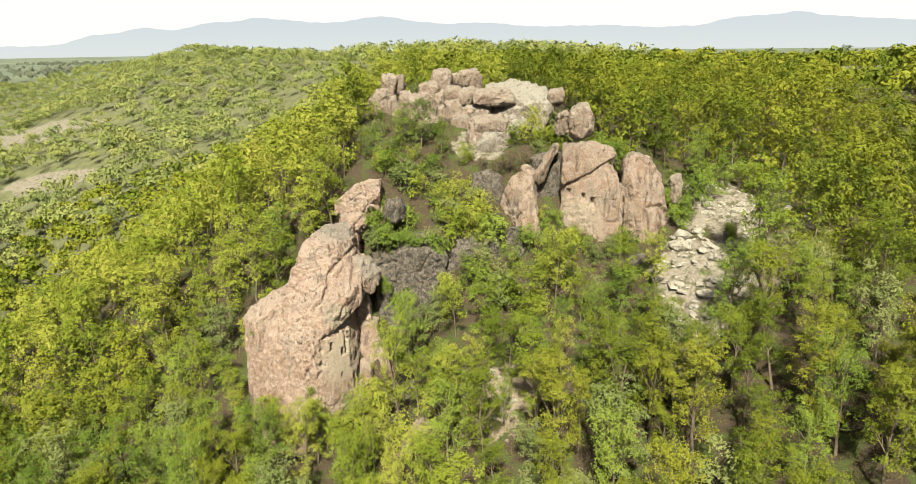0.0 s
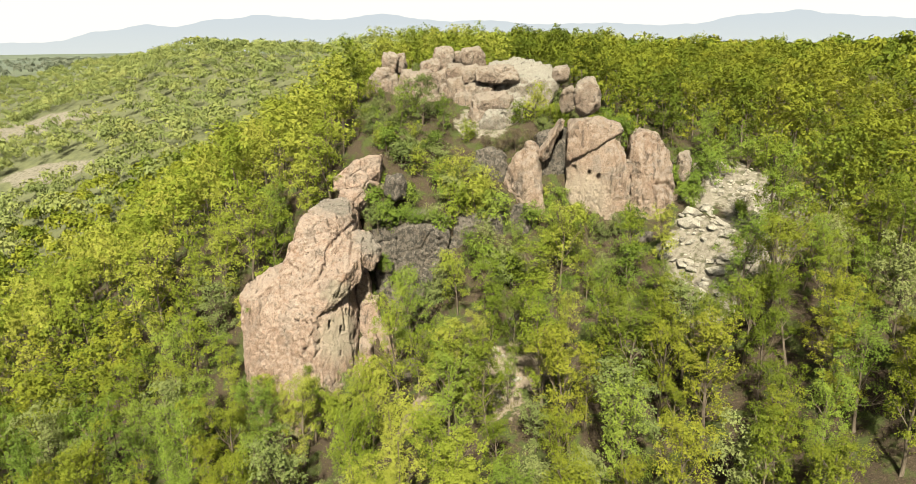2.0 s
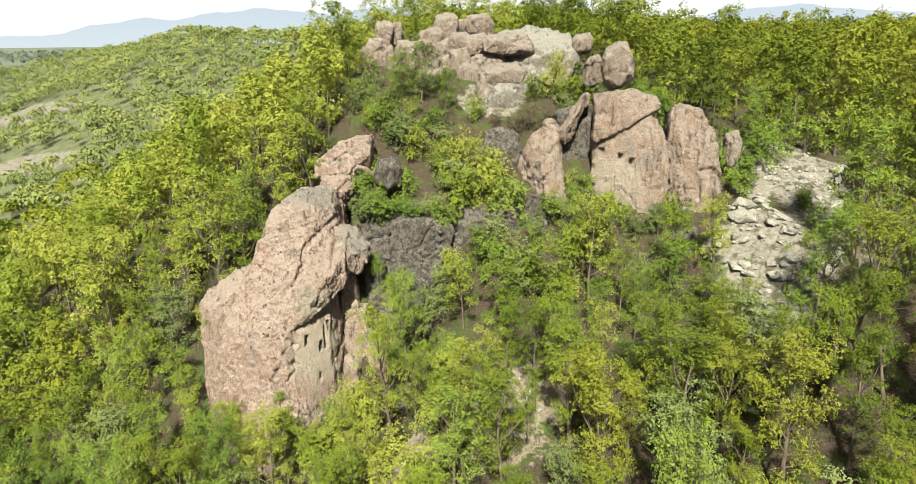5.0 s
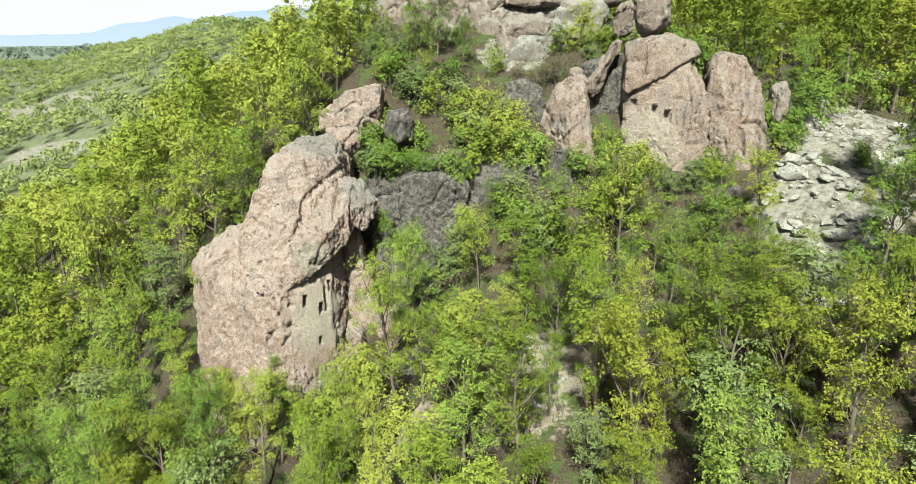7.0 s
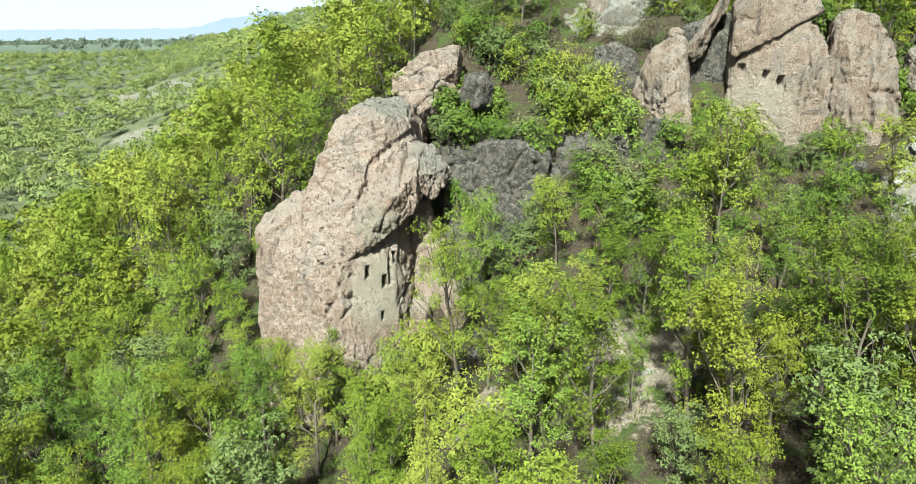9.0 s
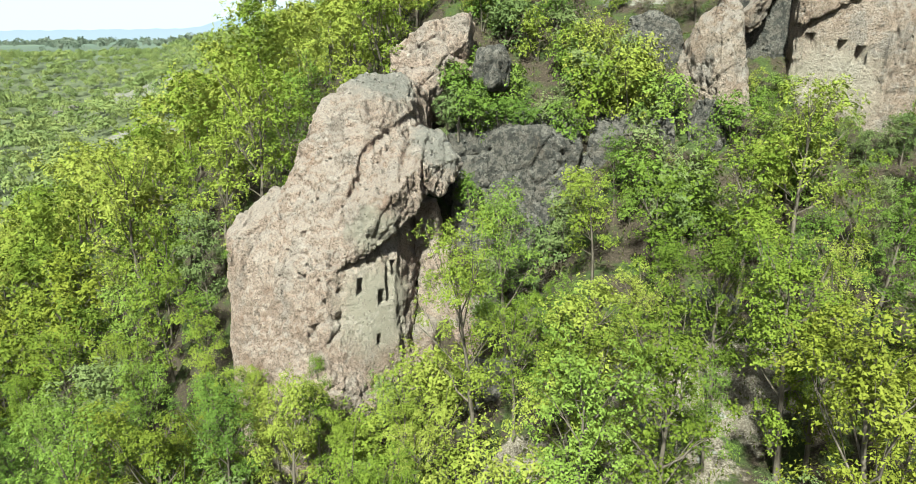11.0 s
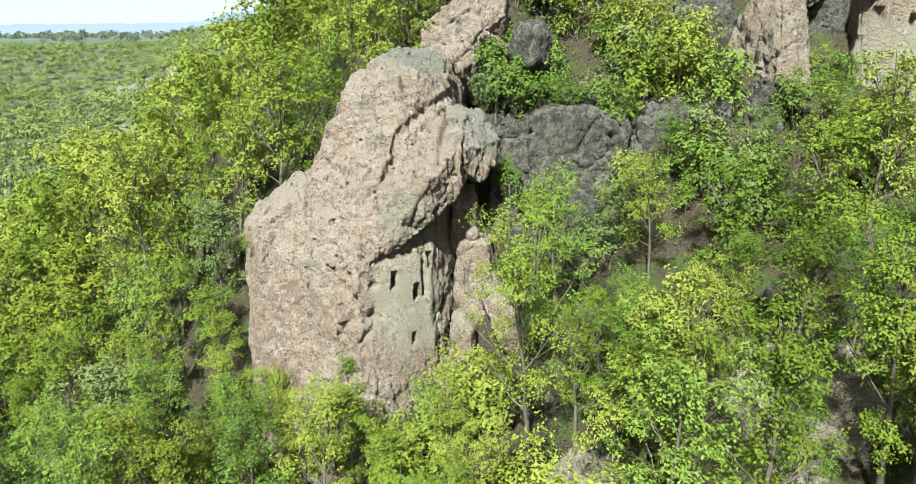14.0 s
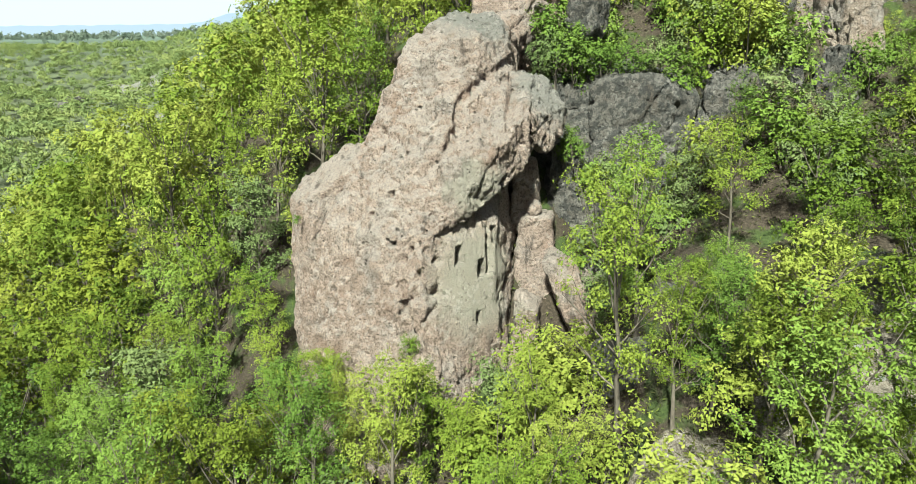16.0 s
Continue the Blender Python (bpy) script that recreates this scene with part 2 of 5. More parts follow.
def ground_material():
    n = Nodes("leaf_litter_ground")
    pos = n.position()
    fine = n.noise(7.0, 6, 0.7, pos)
    mid = n.noise(0.6, 5, 0.6, pos)
    big = n.noise(0.06, 4, 0.55, pos)
    litter = n.ramp(fine, [(0.3, (0.015, 0.011, 0.008)), (0.55, (0.040, 0.030, 0.022)), (0.74, (0.110, 0.084, 0.063))])
    grass = n.ramp(fine, [(0.3, (0.019, 0.029, 0.008)), (0.7, (0.049, 0.065, 0.019))])
    col = n.mix(n.mask(mid, 0.46, 0.62), litter, grass)
    bare = n.ramp(n.noise(2.4, 7, 0.7, pos), [(0.3, (0.082, 0.071, 0.060)), (0.5, (0.142, 0.132, 0.117)), (0.72, (0.215, 0.207, 0.190))])

    def patch(cx, cy, rx, ry, turn, rag):
        m = n.add("ShaderNodeMapping", Vector=pos)
        m.vector_type = "TEXTURE"
        m.inputs["Location"].default_value = (cx, cy, 0)
        m.inputs["Rotation"].default_value = (0, 0, radians(turn))
        m.inputs["Scale"].default_value = (rx, ry, 1e5)
        ln = n.add("ShaderNodeVectorMath", **{})
        ln.operation = "LENGTH"
        n.put(ln.inputs[0], m.outputs["Vector"])
        wob = n.math("MULTIPLY", n.math("SUBTRACT", n.noise(rag, 5, 0.6, pos), 0.5), 1.5)
        return n.mask(n.math("ADD", ln.outputs["Value"], wob), 1.02, 0.86)

    tuft = n.mask(n.noise(0.7, 6, 0.7, pos), 0.49, 0.60)
    bare = n.mix(n.math("MULTIPLY", tuft, 0.8), bare, n.mix(0.5, litter, grass))
    dead = n.ramp(n.noise(11.0, 5, 0.75, pos), [(0.35, (0.070, 0.054, 0.042)), (0.52, (0.165, 0.138, 0.114)), (0.68, (0.290, 0.262, 0.232))])
    ln = n.add("ShaderNodeVectorMath", **{})
    ln.operation = "LENGTH"
    n.put(ln.inputs[0], pos)
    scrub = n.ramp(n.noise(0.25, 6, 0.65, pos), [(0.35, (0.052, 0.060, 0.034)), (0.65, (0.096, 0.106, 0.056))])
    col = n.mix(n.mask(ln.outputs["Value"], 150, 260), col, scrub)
    for p in BARE:
        col = n.mix(patch(*p), col, bare)
    for p in LITTER:
        col = n.mix(patch(*p), col, dead)
    # haze over the far plain is put into its bluish greens
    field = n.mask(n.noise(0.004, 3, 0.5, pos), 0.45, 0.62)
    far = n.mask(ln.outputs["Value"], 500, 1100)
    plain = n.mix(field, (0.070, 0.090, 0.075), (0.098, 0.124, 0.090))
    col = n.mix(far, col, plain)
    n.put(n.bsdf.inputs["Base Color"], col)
    n.bsdf.inputs["Roughness"].default_value = 0.97
    n.bump(n.math("ADD", fine, mid), 0.8, 0.15)
    return n.mat


# patches of ground: centre x, y, radii, turn in degrees, raggedness of the edge
# open floor of dead leaves between the stems
LITTER = [(2.4, 58.6, 3.4, 3.6, 0, 0.6), (4.2, 61.8, 4.6, 3.4, 10, 0.6), (-4.0, 56.8, 2.2, 1.8, 0, 0.6)]
# bare pale ground
BARE = [(25.4, 69.5, 4.6, 7.5, -8, 0.35), (33.5, 81.0, 8.5, 6.5, -35, 0.35),  (-243.0, 388.0, 50.0, 16.0, -24, 0.05), (-178.0, 296.0, 30.0, 10.0, -28, 0.06), (-300.0, 470.0, 34.0, 10.0, -20, 0.05), (3.0, 92.0, 4.0, 3.0, 0, 0.5), (30.5, 72.0, 5.0, 6.0, -10, 0.35)]


# ---- the lie of the land ----
def ramp_through(v, knots):
    xs, zs = zip(*knots)
    return np.interp(v, xs, zs)


def smooth(v, lo, hi):
    t = np.clip((v - lo) / (hi - lo), 0, 1)
    return t * t * (3 - 2 * t)


CENTRE = [(-40, -14), (40, -7), (50, -3.5), (55, -1.0), (60, 0.2), (66, 3), (74, 7.5), (79, 11), (84, 15.5), (88, 19.5), (93, 21.5), (100, 23.5), (110, 24.6), (140, 25.2), (220, 24)]
RIGHT = [(-40, -10), (30, 0), (45, 2.5), (54, 6), (75, 12), (90, 16.5), (106, 21), (130, 22.6), (220, 22.5)]


def land(x, y):
    """The height of the ground."""
    x, y = np.asarray(x, float), np.asarray(y, float)
    c = sum(ramp_through(y + o, CENTRE) for o in (-2.4, -0.8, 0.8, 2.4)) / 4
    r = sum(ramp_through(y + o, RIGHT) for o in (-4, 0, 4)) / 3
    z = c + (r - c) * smooth(x, 15, 34)
    edge = -4 - 8 * smooth(y, 62, 80) + 4 * smooth(y, 110, 140)
    d = np.maximum(edge - x, 0)
    low = 7 * (1 - np.exp(-d / 9)) + 0.17 * d
    high = 0.64 * d * (d / (d + 1.5))
    z = z - (low + (high - low) * smooth(y, 60, 80))
    z = z - 4.0 * smooth(x, 30, 120) * smooth(y, 105, 170)
    # knolls
    z = z - 5.5 * np.exp(-((x + 5.2) / 3.6) ** 2 - ((y - 71.6) / 3.8) ** 2) - 2.2 * np.exp(-((x + 8.0) / 2.0) ** 2 - ((y - 66.4) / 2.4) ** 2) - 4.5 * np.exp(-((x + 9.8) / 1.7) ** 2 - ((y - 67.6) / 2.0) ** 2)
    z = z + 1.8 * np.exp(-((x - 27) / 6) ** 2 - ((y - 71) / 8) ** 2)
    z = z + 0.5 * np.sin(x * 0.31 + 1.3) * np.sin(y * 0.27) + 0.25 * np.sin(x * 0.83 + y * 0.41)
    # the valley and the far hillside across it
    front = (x + 60) * -0.738 + (y - 345) * -0.675
    far = 27 - 0.40 * np.maximum(front, 0) - 0.05 * np.maximum(-front, 0) + 3.5 * np.sin(x * 0.021) * np.sin(y * 0.017 + 1)
    far = np.maximum(far, -32 + 43 * smooth(np.hypot(x, y), 440, 720))
    far = far - np.minimum(0.11 * np.maximum(-x - 185, 0), 15) * smooth(y, 390, 450)
    k = 4.0
    z = np.maximum(z, far) + k * np.exp(-np.abs(z - far) / k) * 0.4
    dist = np.hypot(x, y)
    plain = 4 - 14 * smooth(dist, 900, 2500)
    return z + (plain - z) * smooth(dist, 650, 1000)


def steps(lo, hi, fine_lo, fine_hi, d):
    """Ruled lines that are dense in the middle and open out towards the horizon."""
    v = list(np.arange(fine_lo, fine_hi + d, d))
    s = d
    while v[-1] < hi:
        s *= 1.16
        v.append(v[-1] + s)
    s, head = d, []
    while (head[-1] if head else v[0]) > lo:
        s *= 1.16
        head.append((head[-1] if head else v[0]) - s)
    return np.array(head[::-1] + v)


def mesh_of(name, verts, faces, materials, smooth_shade=True):
    me = bpy.data.meshes.new(name)
    verts, faces = np.asarray(verts, np.float32), np.asarray(faces, np.int32)
    n, k = faces.shape
    me.vertices.add(len(verts))
    me.vertices.foreach_set("co", verts.ravel())
    me.loops.add(n * k)
    me.loops.foreach_set("vertex_index", faces.ravel())
    me.polygons.add(n)
    me.polygons.foreach_set("loop_start", np.arange(0, n * k, k, dtype=np.int32))
    me.polygons.foreach_set("use_smooth", np.full(n, smooth_shade))
    me.update(calc_edges=True)
    for m in materials:
        me.materials.append(m)
    return me


def build_ground():
    gx, gy = steps(-4800, 4800, -70, 70, 1.1), steps(-600, 4800, 20, 130, 1.1)
    X, Y = np.meshgrid(gx, gy)
    Z = land(X, Y)
    rng = np.random.default_rng(5)
    near = np.exp(-(np.hypot(X, Y - 70) / 90) ** 2)
    Z = Z + rng.normal(0, 0.10, Z.shape) * near
    w, h = len(gx), len(gy)
    idx = np.arange(w * h).reshape(h, w)
    faces = np.stack([idx[:-1, :-1], idx[:-1, 1:], idx[1:, 1:], idx[1:, :-1]], -1).reshape(-1, 4)
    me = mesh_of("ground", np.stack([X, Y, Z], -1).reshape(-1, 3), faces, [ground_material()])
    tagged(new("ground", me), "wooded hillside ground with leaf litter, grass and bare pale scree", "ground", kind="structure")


build_ground()


def build_mountains():
    """The hazy ranges on the horizon, far past everything else, their haze painted as a glowing colour."""
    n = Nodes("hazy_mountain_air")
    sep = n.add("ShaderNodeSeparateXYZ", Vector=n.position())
    # haze as a self-lit pale blue, a little paler towards the foot
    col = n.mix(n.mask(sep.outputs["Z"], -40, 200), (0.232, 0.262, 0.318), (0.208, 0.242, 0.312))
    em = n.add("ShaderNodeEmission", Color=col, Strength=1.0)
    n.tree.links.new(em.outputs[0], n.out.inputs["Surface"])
    # azimuth and height of the skyline, in degrees
    crest = [(-75, 0.2), (-45, 0.15), (-32.5, 0.19), (-29.1, 0.24), (-27.2, 0.92), (-25.7, 1.03), (-23.3, 1.54), (-21.4, 1.2), (-19.3, 1.82), (-17.2, 1.9), (-15.4, 2.24), (-12.9, 1.97), (-10.2, 1.75),
             (-8.4, 1.95), (-6.0, 2.32), (-3.8, 1.9), (-1.1, 1.6), (2.1, 1.7), (6, 1.3), (12, 1.35), (15, 1.1), (18.6, 1.2), (21.0, 1.8), (23.0, 1.82), (25.3, 2.1), (26.6, 1.75), (29.3, 1.5), (32.3, 1.25), (40, 0.6), (75, 0.2)]
    az = np.linspace(-75, 75, 601)
    soft = np.linspace(-0.6, 0.6, 7)
    el = sum(np.interp(az + o, *zip(*crest)) for o in soft) / len(soft)
    el += 0.02 * np.sin(az * 2.3) + 0.02 * np.sin(az * 5.1 + 1)
    rad, verts = 4300.0, []
    for k, (dr, s) in enumerate([(0, -1), (60, 0.55), (130, 0.85), (200, 1.0), (400, 0.6)]):
        z = np.full_like(el, -60.0) if s < 0 else 34 + rad * np.tan(np.radians(el)) * s - 25 * (1 - s)
        verts.append(np.stack([np.sin(np.radians(az)) * (rad + dr), np.cos(np.radians(az)) * (rad + dr), z], -1))
    m = len(az)
    idx = np.arange(5 * m).reshape(5, m)
    faces = np.stack([idx[:-1, :-1], idx[:-1, 1:], idx[1:, 1:], idx[1:, :-1]], -1).reshape(-1, 4)
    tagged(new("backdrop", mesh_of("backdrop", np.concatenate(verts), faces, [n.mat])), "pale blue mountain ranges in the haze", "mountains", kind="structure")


build_mountains()


# ---- rocks ----
def relief(p, amp, s, joint, swell=0.5):
    """How far the weathered surface stands out of the block at p."""
    q = p * s
    a = noise.noise(q * 0.33) * swell
    w = Vector((q.x * 0.36 + 0.22 * noise.noise(q * 0.6), q.y * 0.36, q.z * 0.24 + 0.18 * noise.noise(q * 0.5 + Vector((4, 4, 4)))))
    dist, spots = noise.voronoi(w)
    gap = dist[1] - dist[0]
    cell = spots[0]
    # each jointed block steps in or out and tilts a little
    step = noise.noise(cell * 3.7) + 0.9 * (w - cell).dot(noise.noise_vector(cell * 2.3))
    b = joint * (0.55 * step - 0.50 * max(0.0, 1 - gap / 0.05))
    c = noise.fractal(Vector((q.x * 1.5, q.y * 1.5, q.z * 0.9)), 0.65, 2.2, 6) * 0.27
    # upright flutes and a few open cracks
    flute = abs(noise.noise(Vector((q.x * 0.8 + 11, q.y * 0.8, q.z * 0.14))))
    c -= 0.30 * max(0.0, 1 - flute / 0.08)
    crease = abs(noise.noise(q * 0.9 + Vector((9, 2, 5))))
    c -= 0.22 * max(0.0, 1 - crease / 0.07) * max(0.0, min(1.0, noise.noise(q * 0.4) * 4))
    hole = noise.voronoi(q * 2.1)[0][0]
    d = -0.26 * max(0.0, 1 - hole * 3.0) * max(0.0, min(1.0, noise.noise(q * 0.45 + Vector((3, 8, 1))) * 6 - 0.3))
    return amp * (a + b + c + d)


def groove_depth(co, grooves):
    """How deep the cracks and gullies, lines in x and z on a face, cut in at co."""
    deep = 0.0
    for line, y_most, r, depth in grooves:
        if co.y > y_most:
            continue
        wob = 0.22 * r * noise.noise(co * 1.1) + 0.18 * r * noise.noise(co * 3.0)
        for (x0, z0), (x1, z1) in zip(line, line[1:]):
            dx, dz = x1 - x0, z1 - z0
            t = ((co.x - x0) * dx + (co.z - z0) * dz) / (dx * dx + dz * dz + 1e-9)
            t = max(0.0, min(1.0, t))
            d = math.hypot(co.x - x0 - dx * t, co.z - z0 - dz * t) + wob
            if d < r:
                deep = max(deep, depth * (1 - (max(d, 0.0) / r) ** 2))
    return deep


def carve(corner_sets, voxel, amp, material, scale=1.0, rounds=3, cutters=(), joint=0.4, swell=0.5, grooves=(), calm=()):
    """One weathered rock: blocks with the given corners, fused, rounded off and worn."""
    me = bpy.data.meshes.new("block")
    bm = bmesh.new()
    for corners in corner_sets:
        vs = [bm.verts.new(c) for c in corners]
        got = bmesh.ops.convex_hull(bm, input=vs)
        junk = [g for g in got["geom_interior"] + got["geom_unused"] if isinstance(g, bmesh.types.BMVert)]
        bmesh.ops.delete(bm, geom=list(set(junk)), context="VERTS")
    bmesh.ops.recalc_face_normals(bm, faces=bm.faces)
    bm.to_mesh(me)
    bm.free()
    ob = bpy.data.objects.new("block", me)
    scene.collection.objects.link(ob)
    r = ob.modifiers.new("fuse", "REMESH")
    r.mode, r.voxel_size = "VOXEL", voxel
    sm = ob.modifiers.new("round", "SMOOTH")
    sm.iterations, sm.factor = rounds, 0.5
    out = bpy.data.meshes.new_from_object(ob.evaluated_get(bpy.context.evaluated_depsgraph_get()))
    bpy.data.objects.remove(ob)
    for v, nor in zip(out.vertices, [v.normal.copy() for v in out.vertices]):
        worn = amp
        for centre, rad in calm:
            worn *= 0.15 + 0.85 * float(smooth((v.co - Vector(centre)).length, rad * 0.6, rad))
        v.co += nor * (relief(v.co, worn, scale, joint, swell) - groove_depth(v.co, grooves))
    out.update()
    if cutters:
        ob = bpy.data.objects.new("block", out)
        scene.collection.objects.link(ob)
        for cut in cutters:
            b = ob.modifiers.new("niche", "BOOLEAN")
            b.operation, b.object, b.solver = "DIFFERENCE", cut, "EXACT"
        done = bpy.data.meshes.new_from_object(ob.evaluated_get(bpy.context.evaluated_depsgraph_get()))
        bpy.data.objects.remove(ob)
        for cut in cutters:
            bpy.data.objects.remove(cut)
        out = done
    out.materials.clear()
    out.materials.append(material)
    out.polygons.foreach_set("use_smooth", np.full(len(out.polygons), True))
    return out


def part(name, me, parent, label=""):
    ob = new(name, me)
    ob.parent = parent
    return tagged(ob, label)


def niche_cutter(centre, facing, height, wide, narrow, depth):
    """A trapezoid niche, wider at its foot, driven into a face that looks along facing (degrees)."""
    bm = bmesh.new()
    prof = [(-wide / 2, -height / 2), (wide / 2, -height / 2), (narrow / 2, height / 2), (-narrow / 2, height / 2)]
    rows = [[bm.verts.new((x, y, z)) for x, z in prof] for y in (-depth, depth)]
    bm.faces.new(rows[0])
    bm.faces.new(rows[1][::-1])
    for i in range(4):
        j = (i + 1) % 4
        bm.faces.new((rows[0][j], rows[0][i], rows[1][i], rows[1][j]))
    bmesh.ops.recalc_face_normals(bm, faces=bm.faces)
    me = bpy.data.meshes.new("cutter")
    bm.to_mesh(me)
    bm.free()
    ob = bpy.data.objects.new("cutter", me)
    scene.collection.objects.link(ob)
    ob.matrix_world = pose(*centre, 0, 0, facing)
    ob.hide_render = True
    return ob


def box(x0, x1, y0, y1, z0, z1, lean=(0, 0), taper=0.8):
    """Eight corners of a standing block that leans and tapers upwards."""
    cx, cy = (x0 + x1) / 2, (y0 + y1) / 2
    low = [(x, y, z0) for x in (x0, x1) for y in (y0, y1)]
    return low + [(cx + (x - cx) * taper + lean[0], cy + (y - cy) * taper + lean[1], z1) for x, y, _ in low]


def front_outcrop():
    root = new("rock_outcrop")
    root.location = (-15.5, 69.5, -4)
    root.empty_display_size = 0.1
    tagged(root, "tall leaning pinkish conglomerate rock with carved trapezoid niches", "rock outcrop")
    bpy.context.view_layer.update()
    shift = Matrix.Translation((15.5, -69.5, 4))

    def add(name, corner_sets, voxel=0.15, amp=0.8, material=ROCK, cutters=(), label="", rounds=4, joint=0.3, grooves=(), calm=()):
        me = carve(corner_sets, voxel, amp, material, cutters=cutters, rounds=rounds, joint=1.0 if material == ROCK_GREY else joint, swell=0.3, grooves=grooves, calm=calm)
        me.transform(shift)
        return part(name, me, root, label)

    def niches():
        # four niches, then the weathered holes in the open face
        holes = [niche_cutter(c, f, h, w, w * 0.7, 0.55) for c, f, h, w in [((-16.3, 65.2, 4.75), -32, 0.30, 0.52), ((-16.6, 66.3, 6.85), -32, 0.42, 0.36), ((-16.7, 69.6, 11.6), -25, 0.26, 0.34), ((-15.7, 64.3, 1.9), -30, 0.7, 0.4),
                 ((-16.0, 64.5, 2.9), -30, 0.4, 0.22), ((-15.2, 64.0, 0.8), -30, 0.5, 0.5), ((-17.6, 66.0, 5.9), -35, 0.2, 0.3), ((-14.9, 64.6, 5.4), -20, 0.22, 0.28)]]
        return holes + [niche_cutter((-13.3, 65.45, 4.1), 44, 0.95, 0.66, 0.36, 0.95), niche_cutter((-12.45, 66.3, 3.25), 44, 0.95, 0.64, 0.38, 0.95),
                niche_cutter((-11.7, 67.05, 4.7), 46, 0.85, 0.42, 0.3, 0.9), niche_cutter((-12.75, 65.95, 0.9), 44, 0.7, 0.45, 0.34, 0.8)]

    main = [[(-21.6, 65.0, -7), (-18, 62.7, -7), (-14.6, 61.6, -7), (-11, 65.8, -7), (-11, 76, -7), (-20, 76, -7),
             (-20.7, 66.9, 5), (-17.6, 65.2, 5), (-15.0, 64.3, 5), (-12.0, 67.0, 5), (-11.5, 76, 5), (-19.5, 75, 5),
             (-17.9, 68.4, 10.4), (-14.8, 68.0, 10.5), (-12.7, 71.0, 10.5), (-11.5, 76, 10.5), (-17.5, 76, 10.5),
             (-16.6, 70.1, 13.8), (-13.4, 70.3, 14.1), (-11.8, 72.2, 13.7), (-12, 76, 14.3), (-15.9, 75.4, 14.2), (-14.6, 72.6, 15.4), (-12.8, 74.0, 15.3)]]
    gully = [[(-11.4, 13.0), (-12.9, 11.8), (-13.7, 11.0), (-13.6, 9.5), (-14.3, 8.7), (-15.3, 7.8)]]
    cracks = [(gully[0], 73.5, 0.32, 0.28), ([(-12.05, 6.2), (-12.1, 4.6), (-12.0, 3.0)], 72, 0.17, 0.45), ([(-12.2, 5.2), (-12.5, 6.2)], 72, 0.2, 0.3), ([(-17.6, 9.4), (-18.6, 6.0), (-19.4, 1.0), (-19.8, -4)], 73, 0.45, 0.35), ([(-15.4, 12.8), (-15.1, 10.4)], 73, 0.3, 0.25)]
    rng = random.Random(8)
    for k in range(16):
        x, z = -15.5 + rng.uniform(-0.45, 0.45), 5.4 - 4.6 * k / 15 + rng.uniform(-0.2, 0.2)
        cracks.append(([(x, z), (x + rng.uniform(-0.1, 0.1), z - rng.uniform(0.1, 0.35))], 68, rng.uniform(0.16, 0.30), rng.uniform(0.25, 0.5)))
    for k in range(22):
        x, z = rng.uniform(-20, -13.2), rng.uniform(0, 13)
        cracks.append(([(x, z), (x + 0.05, z - 0.05)], 72, rng.uniform(0.15, 0.3), rng.uniform(0.15, 0.4)))
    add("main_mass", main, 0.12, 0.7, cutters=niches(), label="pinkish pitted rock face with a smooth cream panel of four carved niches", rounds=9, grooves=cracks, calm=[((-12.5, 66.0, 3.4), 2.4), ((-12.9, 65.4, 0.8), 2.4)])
    add("overhang", [[(-12.6, 69.5, 11.3), (-11.9, 68.8, 11.9), (-10.4, 69.9, 12.0), (-10.2, 67.7, 10.6), (-11.2, 66.2, 9.7), (-13.5, 65.8, 8.5), (-14.7, 66.4, 8.3), (-15.3, 65.2, 5.6), (-14.6, 64.7, 4.9), (-13.4, 65.6, 6.8), (-12.4, 66.2, 6.2),
                      (-11.4, 66.9, 6.9), (-10.2, 67.6, 8.4), (-13, 71, 7), (-10.5, 72, 9)]], 0.11, 0.8, label="bulging brow of rock over the niches", rounds=4, grooves=[(gully[0], 73.5, 0.3, 0.3), ([(-12.4, 10.6), (-12.0, 8.6), (-12.2, 7.4)], 70, 0.2, 0.25), ([(-11.2, 12.0), (-11.3, 9.8)], 72, 0.3, 0.35)])
    add("nose", [[(-11.6, 70.6, 12.3), (-9.6, 70.7, 11.9), (-8.5, 70.3, 10.6), (-8.7, 70.2, 9.2), (-9.5, 69.3, 8.3), (-10.2, 68.2, 9.3), (-10.2, 68.0, 10.4), (-11, 74, 11.6), (-9, 73.5, 9.5), (-12, 72, 8.5)]],
        0.12, 0.7, label="grey lichened nose of rock", rounds=4)
    add("shoulder", [[(-24.1, 71, 5), (-23.4, 71.2, 6.3), (-20.3, 70.7, 8.6), (-19.0, 69.2, 8.0), (-24.0, 70.4, -6), (-21.9, 67.2, 5.8), (-22.5, 66.8, -6), (-19.6, 66.2, -6), (-19.3, 75, 8), (-20, 76, -6), (-23.6, 75, -6)]],
        0.14, 0.7, rounds=10)
